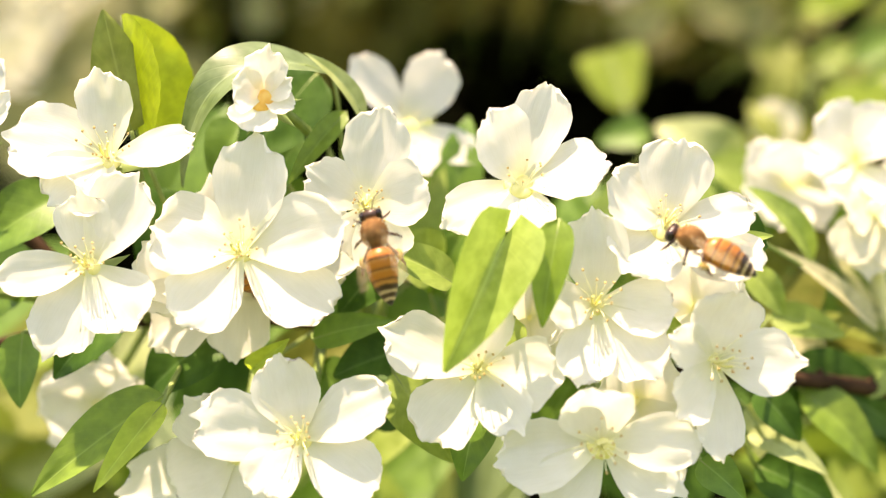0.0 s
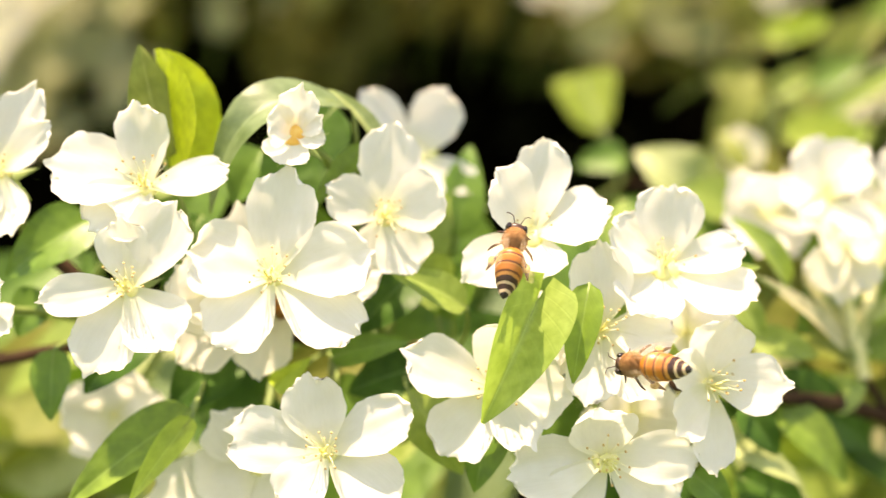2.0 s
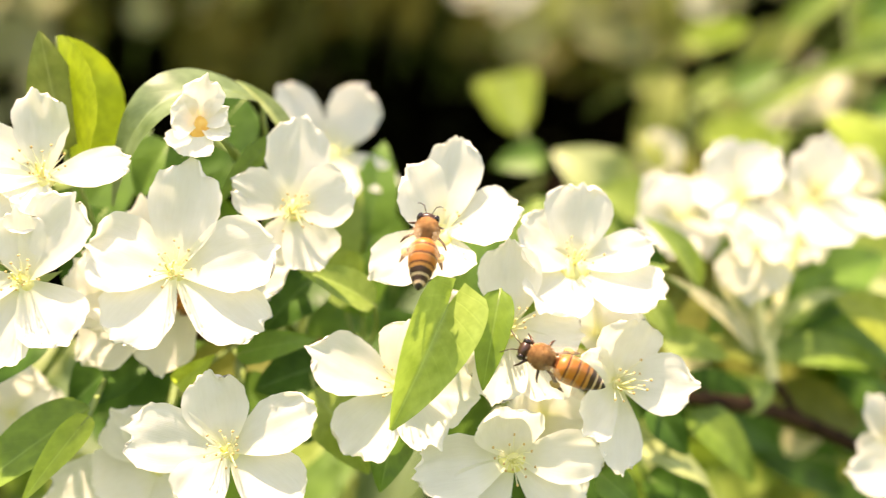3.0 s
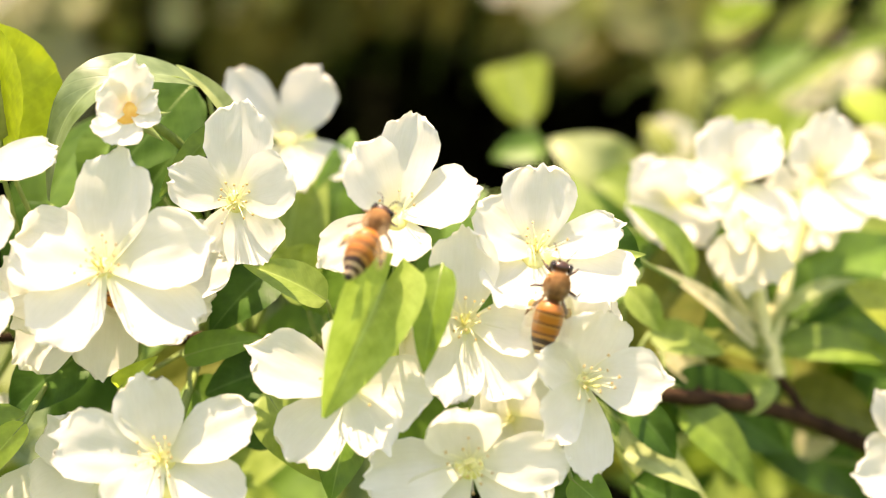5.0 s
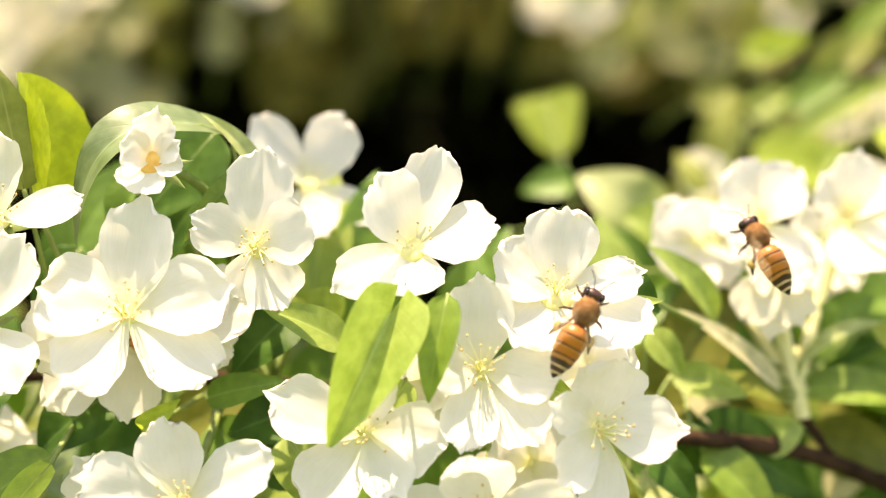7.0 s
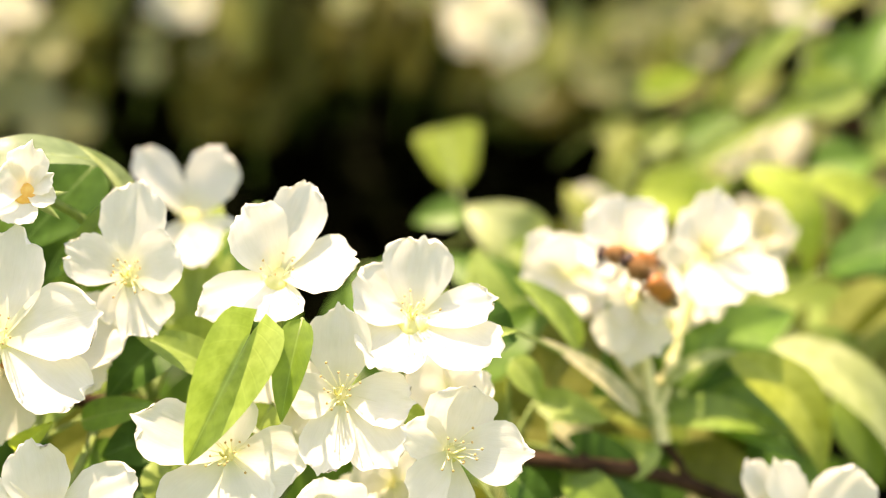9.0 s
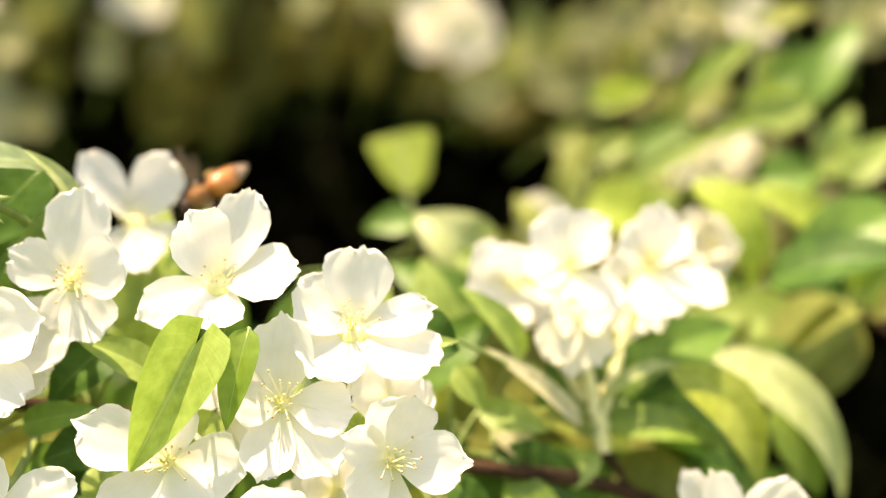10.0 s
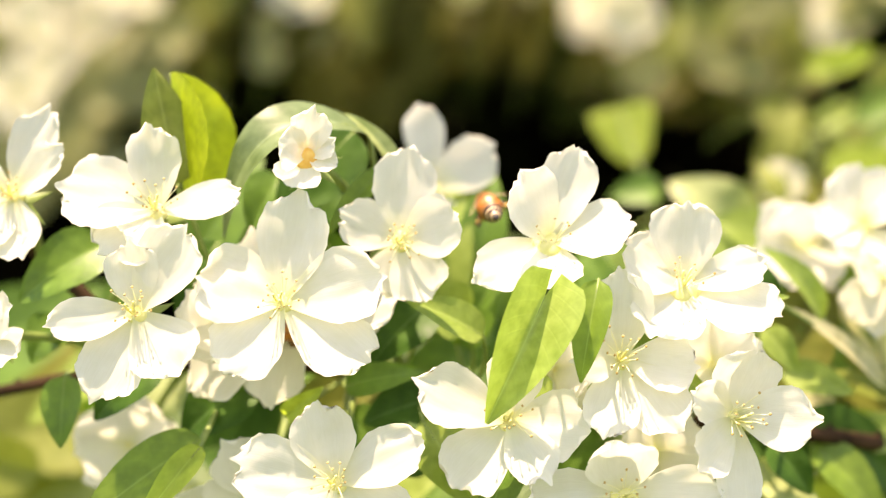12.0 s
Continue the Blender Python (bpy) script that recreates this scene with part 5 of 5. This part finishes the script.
# leafage behind and below the cluster, too far back to be sharp
rng = random.Random(41)
kinds = ("mid", "moss", "young", "olive", "fresh", "dark", "under", "spring")
for k in range(150):
    x, y = rng.uniform(-150, 190), rng.uniform(62, 170)
    top = 8 if x < 55 or k > 95 else 36
    z = rng.uniform(-105, top - 16) - 0.12 * (y - 60)
    length, angle = rng.uniform(24, 42), rng.uniform(-60, 240)
    fat, tilt = rng.uniform(0.42, 0.6), rng.uniform(-30, 30)
    if x > 112.3 + 0.38 * (y - 62) and z < -1.2 - 0.06 * (y - 62):
        continue  # a gap into the shade beside the hazy shoot
    way = Vector((math.cos(radians(angle)), rng.uniform(-0.4, 0.4), math.sin(radians(angle)))) * length * 0.5
    leaf("blurred leaf farther back on the tree", (x - way.x, y - way.y, z - way.z), (x + way.x, y + way.y, z + way.z), fat * length, kinds[k % 8], 0.3, 0.1,
         tilt, (x - 1.8 * way.x, y + 18, z - 1.5 * way.z - 6))

# ---- the bees ----
bee_one, wings_one = bee("honey bee with amber banded abdomen and tawny fur", 0.98)
bee_two, wings_two = bee("honey bee with dark banded abdomen carrying pollen", 0.97)
# a third bee clings behind the broad open blossom, only its banded tail showing between two petals
bee_three, wings_three = bee("honey bee tucked under a blossom, dark banded tail showing", 0.95)
bee_three.matrix_basis = bee_pose(-41.8, 9.0, -9.3, -62, -55, 0)


def fly(thing, wings, rows, flights):
    """Keys a bee along rows of (seconds, x, y, z, heading, tip, lean); its wings fold on the flower and spread in flight."""
    walk(thing, [(t, bee_pose(x, y, z, heading, tip, lean)) for t, x, y, z, heading, tip, lean in rows])
    for wing, side, name in wings:
        rest = pose(*wing.location, 0, side * 14, side * (6 if name == "forewing" else 9))
        out = pose(*wing.location, 0, side * -18, side * (72 if name == "forewing" else 58))
        keys = [(0.0, rest)]
        for a, b in flights:
            keys += [(a, rest), (a + 0.07, out), (b - 0.07, out)] + ([(b, rest)] if b < 12 else [])
        walk(wing, keys + ([(12.0, rest)] if flights[-1][1] < 12 else [(12.0, out)]))


def sway(thing, rows):
    """Keys a thing that the wind or a bee moves: rows of (seconds, x, z) from where it hangs at rest, and its turn in degrees."""
    rest = thing.matrix_basis.copy()
    if rows[0][0] > 0:
        rows = [(0.0, *rows[0][1:])] + rows
    if rows[-1][0] < 12:
        rows = rows + [(12.0, *rows[-1][1:])]
    walk(thing, [(t, Matrix.Translation((x * MM, 0, z * MM)) @ rest @ Matrix.Rotation(radians(sum(turn)), 4, "Y")) for t, x, z, *turn in rows])


def motions():
    fly(bee_one, wings_one, [(0, -21.0, -10.0, -2.6, 103, -12, 0), (0.2, -20.2, -10.0, 1.2, 85, -12, 0), (0.4, -19.2, -10.0, 0.4, 72, -10, 0), (0.5, -19.1, -10.0, -1.8, 72, -10, 0), (0.55, -20.9, -9.0, 1.0, 110, -30, 0), (0.62, -22.9, -9.0, 2.6, 170, -30, 30), (0.72, -21.1, -9.0, 4.7, 150, -30, 20), (0.8, -18.1, -9.0, 6.6, 70, -20, 0), (0.9, -15.5, -6.0, 10.1, 100, -30, 0), (1, -8.4, -5.0, 11.9, 200, -52, 0), (1.2, -4.7, -14.0, 5.9, 80, -42, 0), (1.5, -4.7, -14.0, 1.0, 95, -42, 0), (2, -4.7, -14.0, 0.9, 76, -42, 0), (2.5, -4.3, -14.0, 1.0, 78, -42, 0), (3, -3.9, -14.0, 1.8, 80, -42, 0), (3.2, -3.8, -14.0, 1.5, 80, -42, 0), (4.8, -2.2, -12.0, 0.8, 68, -42, 0), (5.0, -3.0, -12.0, 1.3, 64, -42, 0), (5.2, -4.2, -12.0, 2.1, 66, -42, 0), (5.3, -4.1, -12.0, 2.3, 72, -42, 0), (5.4, -8.0, -6.0, 9.9, 60, -30, 0), (5.5, -11.5, -4.0, 14.3, 50, -74, 0), (5.6, -15.8, 0.0, 11.3, 150, -40, 0), (5.7, -15.7, -6.0, 9.9, 190, -25, 20), (5.9, -15.5, -6.0, 10.4, 172, -30, 45), (6.05, -18.6, -6.0, 8.6, 158, -30, 45), (6.2, -17.7, -7.0, 7.1, 95, -20, 10), (6.3, -17.1, -6.0, 12.0, 100, 0, 15), (6.4, -5.7, 12.0, 25.4, 10, 0, 0), (6.5, 30.2, 18.0, 27.6, -35, -48, 0), (6.6, 40.8, 15.0, 15.4, -50, 0, 0), (6.7, 49.2, 12.0, 5.6, 100, -30, 20), (8.3, 61.0, 30.0, 8.7, 138, 0, 0), (8.5, 63.5, 30.0, 5.7, 138, 0, 0), (8.8, 63.9, 30.0, 6.3, 138, 0, 0), (9, 62.1, 30.0, 6.4, 138, 0, 0), (9.1, 62.4, 30.0, 4.8, 130, 0, 0), (9.2, 63.6, 30.0, 3.2, 130, 0, 0), (9.3, 63.1, 30.0, 5.7, 130, 0, 0), (9.4, 64.1, 22.0, 10.5, 140, 0, 0), (9.5, 53.2, 20.0, 15.2, 165, 0, 0), (9.6, 33.4, 22.0, 24.2, 175, 0, 0), (9.7, 23.5, 24.0, 30.4, 185, 0, 0), (9.8, 6.6, 26.0, 37.2, 190, 0, 0), (9.9, -4.8, 26.0, 32.8, 200, 0, 0), (10.0, -7.1, 28.0, 22.0, 215, 0, 0), (10.1, -11.7, 34.0, 19.8, 200, 0, 0), (10.2, -9.0, 40.0, 20.4, 200, -40, 0), (10.5, -8.5, 40.0, 11.3, 120, -76, 0), (11.0, -6.3, 40.0, 11.4, 120, -76, 0), (11.5, -10.2, 24.0, 13.1, 120, -76, 0), (12.0, -10.4, 16.0, 12.4, 120, -76, 0)], [(0.84, 1.2), (5.35, 5.9), (6.3, 6.7), (9.4, 10.2)])
    fly(bee_two, wings_two, [(0, 24.1, -8.0, -3.3, 153, -15, 50), (0.2, 20.0, -9.0, -6.6, 172, -10, 45), (0.4, 17.5, -10.0, -9.3, 195, 0, 40), (0.5, 19.0, -11.0, -10.6, 196, 0, 40), (0.6, 12.0, -13.0, -11.4, 178, -10, 25), (0.8, 11.5, -13.0, -11.6, 172, 0, 22), (1, 14.5, -13.0, -13.2, 163, 0, 22), (1.5, 14.4, -15.0, -15.0, 160, 0, 0), (2, 14.0, -15.0, -16.1, 183, -52, 15), (2.5, 18.2, -15.0, -15.4, 215, 0, 0), (3, 14.5, -15.0, -15.7, 156, -8, 10), (3.2, 14.6, -14.0, -15.7, 151, 0, 0), (4.8, 21.3, -8.0, -9.6, 72, 0, 0), (5, 22.0, -8.0, -8.0, 75, 0, 0), (5.5, 22.4, -8.0, -7.1, 68, 0, 0), (6, 22.9, -8.0, -5.7, 80, 0, 0), (6.5, 23.4, -8.0, -3.9, 68, -18, 0), (6.7, 23.6, -8.0, -4.8, 62, -12, 0), (8.3, 26.8, -8.0, -3.7, 80, 0, 0), (8.4, 30.6, -10.0, 0.7, 110, -20, 0), (8.5, 38.5, -9.0, 1.6, 112, -30, 0), (8.6, 50.5, 6.0, 0.8, 130, -30, 0), (8.8, 53.3, 32.0, 2.4, 145, -20, 0), (9, 58.7, 32.0, 9.7, 168, 0, 30), (9.1, 56.9, 32.0, 4.8, 150, 0, 0), (9.2, 59.1, 32.0, 4.0, 140, 0, 0), (9.3, 61.9, 32.0, 6.0, 150, 0, 0), (9.4, 59.0, 20.0, 11.1, 170, 0, 0), (9.5, 40.2, 10.0, 12.3, 180, 0, 0), (9.6, 20.4, 10.0, 14.7, 185, 0, 0), (9.7, 13.4, 8.0, 16.9, 190, 0, 0), (9.8, 0.7, 6.0, 25.6, 190, 0, 0), (9.9, -16.1, 4.0, 32.2, 185, 0, 0), (10.0, -46.7, 2.0, 35.3, 182, 0, 0), (10.2, -73.6, 0.0, 39.0, 180, 0, 0), (10.5, -83.4, -10.0, 44.7, 180, 0, 0), (12.0, -202.8, -20.0, 47.7, 180, 0, 0)], [(8.35, 9.0), (9.4, 12.0)])
    # the blossoms dip and turn under the bees and swing back
    sway(blossom_fb, [(0.0, 0.6, -0.4, -1.9), (0.5, 0.7, 0.1, -0.4), (1.0, 0.5, -1.2, -2.1), (1.5, -0.3, -2.7, -6.6), (2.0, 0.2, -3.0, -8.4), (2.5, 0.4, -3.1, -7.8), (3.0, 0.3, -3.3, -7.4), (5.0, 1.0, -2.5, -7.3), (5.5, 1.1, -1.0, -4.6), (6.0, 1.5, -0.7, -3.7), (6.5, 1.1, -0.5, -3.6), (8.5, 0.9, -0.0, -0.1), (9.0, 0.9, 0.0, -0.9), (9.5, 0.9, 0.1, -0.4), (10.0, 0.5, 0.2, 0.2), (10.5, 0.6, 0.1, -0.0), (11.0, 0.4, 0.2, 0.5), (11.5, 0.3, -0.2, -0.3), (12.0, 0.3, -0.2, -2.2)])
    sway(blossom_fc, [(0.0, 0.3, -2.9, 6.0), (0.5, 0.5, -3.4, 6.0), (0.7, 0.4, -2.6, 4.0), (0.9, 0.0, -0.4, 0.0), (1.0, 0.0, 0.0, 0.0), (12.0, 0.0, 0.0, 0.0)])
    sway(blossom_ff, [(0.0, 0.8, 0.1, 6.6), (0.5, 0.6, 0.3, 6.2), (1.0, 0.6, -0.5, 3.0), (1.5, 0.2, -1.1, 0.8), (2.0, 0.7, -1.2, 0.8), (2.5, 0.8, -1.2, 1.2), (3.0, 0.7, -1.2, -0.0), (5.0, 0.8, -1.1, -1.4), (5.5, 1.1, -1.1, 0.4), (6.0, 1.2, -1.1, 0.7), (6.5, 1.3, -0.8, 1.4), (8.5, 1.1, 0.3, 1.8), (9.0, 1.1, 0.4, 1.9), (9.5, 1.3, 0.5, 2.4), (10.0, 0.7, 0.4, 0.6), (10.5, 0.6, 0.2, -0.0), (11.0, 0.6, 0.4, -0.8), (11.5, 0.1, 0.1, -2.6)])
    sway(leaf_l1, [(0, -0.8, 0.3), (0.5, -1.1, 0.1), (1.0, 1.3, -2.1), (1.5, 1.2, -5.2), (2.0, 1.9, -4.4), (2.5, 1.9, -4.8), (3.0, 2.4, -5.6), (5.0, 1.1, -3.3), (5.5, 1.7, -2.6), (6.0, 1.7, -2.3), (6.5, 0.7, -1.6), (8.5, -1.2, -0.3), (9.5, -0.4, -0.3), (10.5, -0.2, -0.6), (12.0, 0.6, 0.1)])
    sway(leaf_l1b, [(0, -0.9, 0.3), (0.5, -1.2, 0.1), (1.0, 1.3, -2.2), (1.5, 1.1, -5.3), (2.0, 1.8, -4.5), (2.5, 1.8, -4.9), (3.0, 2.3, -5.7), (5.0, 1.1, -3.4), (5.5, 1.7, -2.6), (6.0, 1.7, -2.4), (6.5, 0.8, -1.6), (8.5, -1.2, -0.3), (9.5, -0.4, -0.2), (10.5, -0.2, -0.5), (12.0, 0.5, 0.1)])
    # a bee lands on the hazy blossom and tips it over
    sway(blossom_fk, [(0.0, 1.3, 0.7, 0), (0.5, 1.4, 0.3, 0), (1.0, 1.4, 0.1, 0), (1.5, 1.2, 0.3, 0), (2.0, 1.2, 0.2, 0), (2.5, 1.6, 0.2, 0), (3.0, 2.0, -0.0, 0), (5.0, 0.4, 0.5, 0), (5.5, -0.0, 0.2, 0), (6.0, 0.3, 0.3, 0), (6.5, 0.3, 0.1, 0), (6.7, 0.2, -0.1, 0), (10.0, -1.0, -0.4, 0), (10.3, -1.3, -0.9, 30), (10.5, -0.9, -0.9, 30), (11.0, -0.5, -1.6, 30), (12.0, 0.0, -0.6, 30)])


motions()
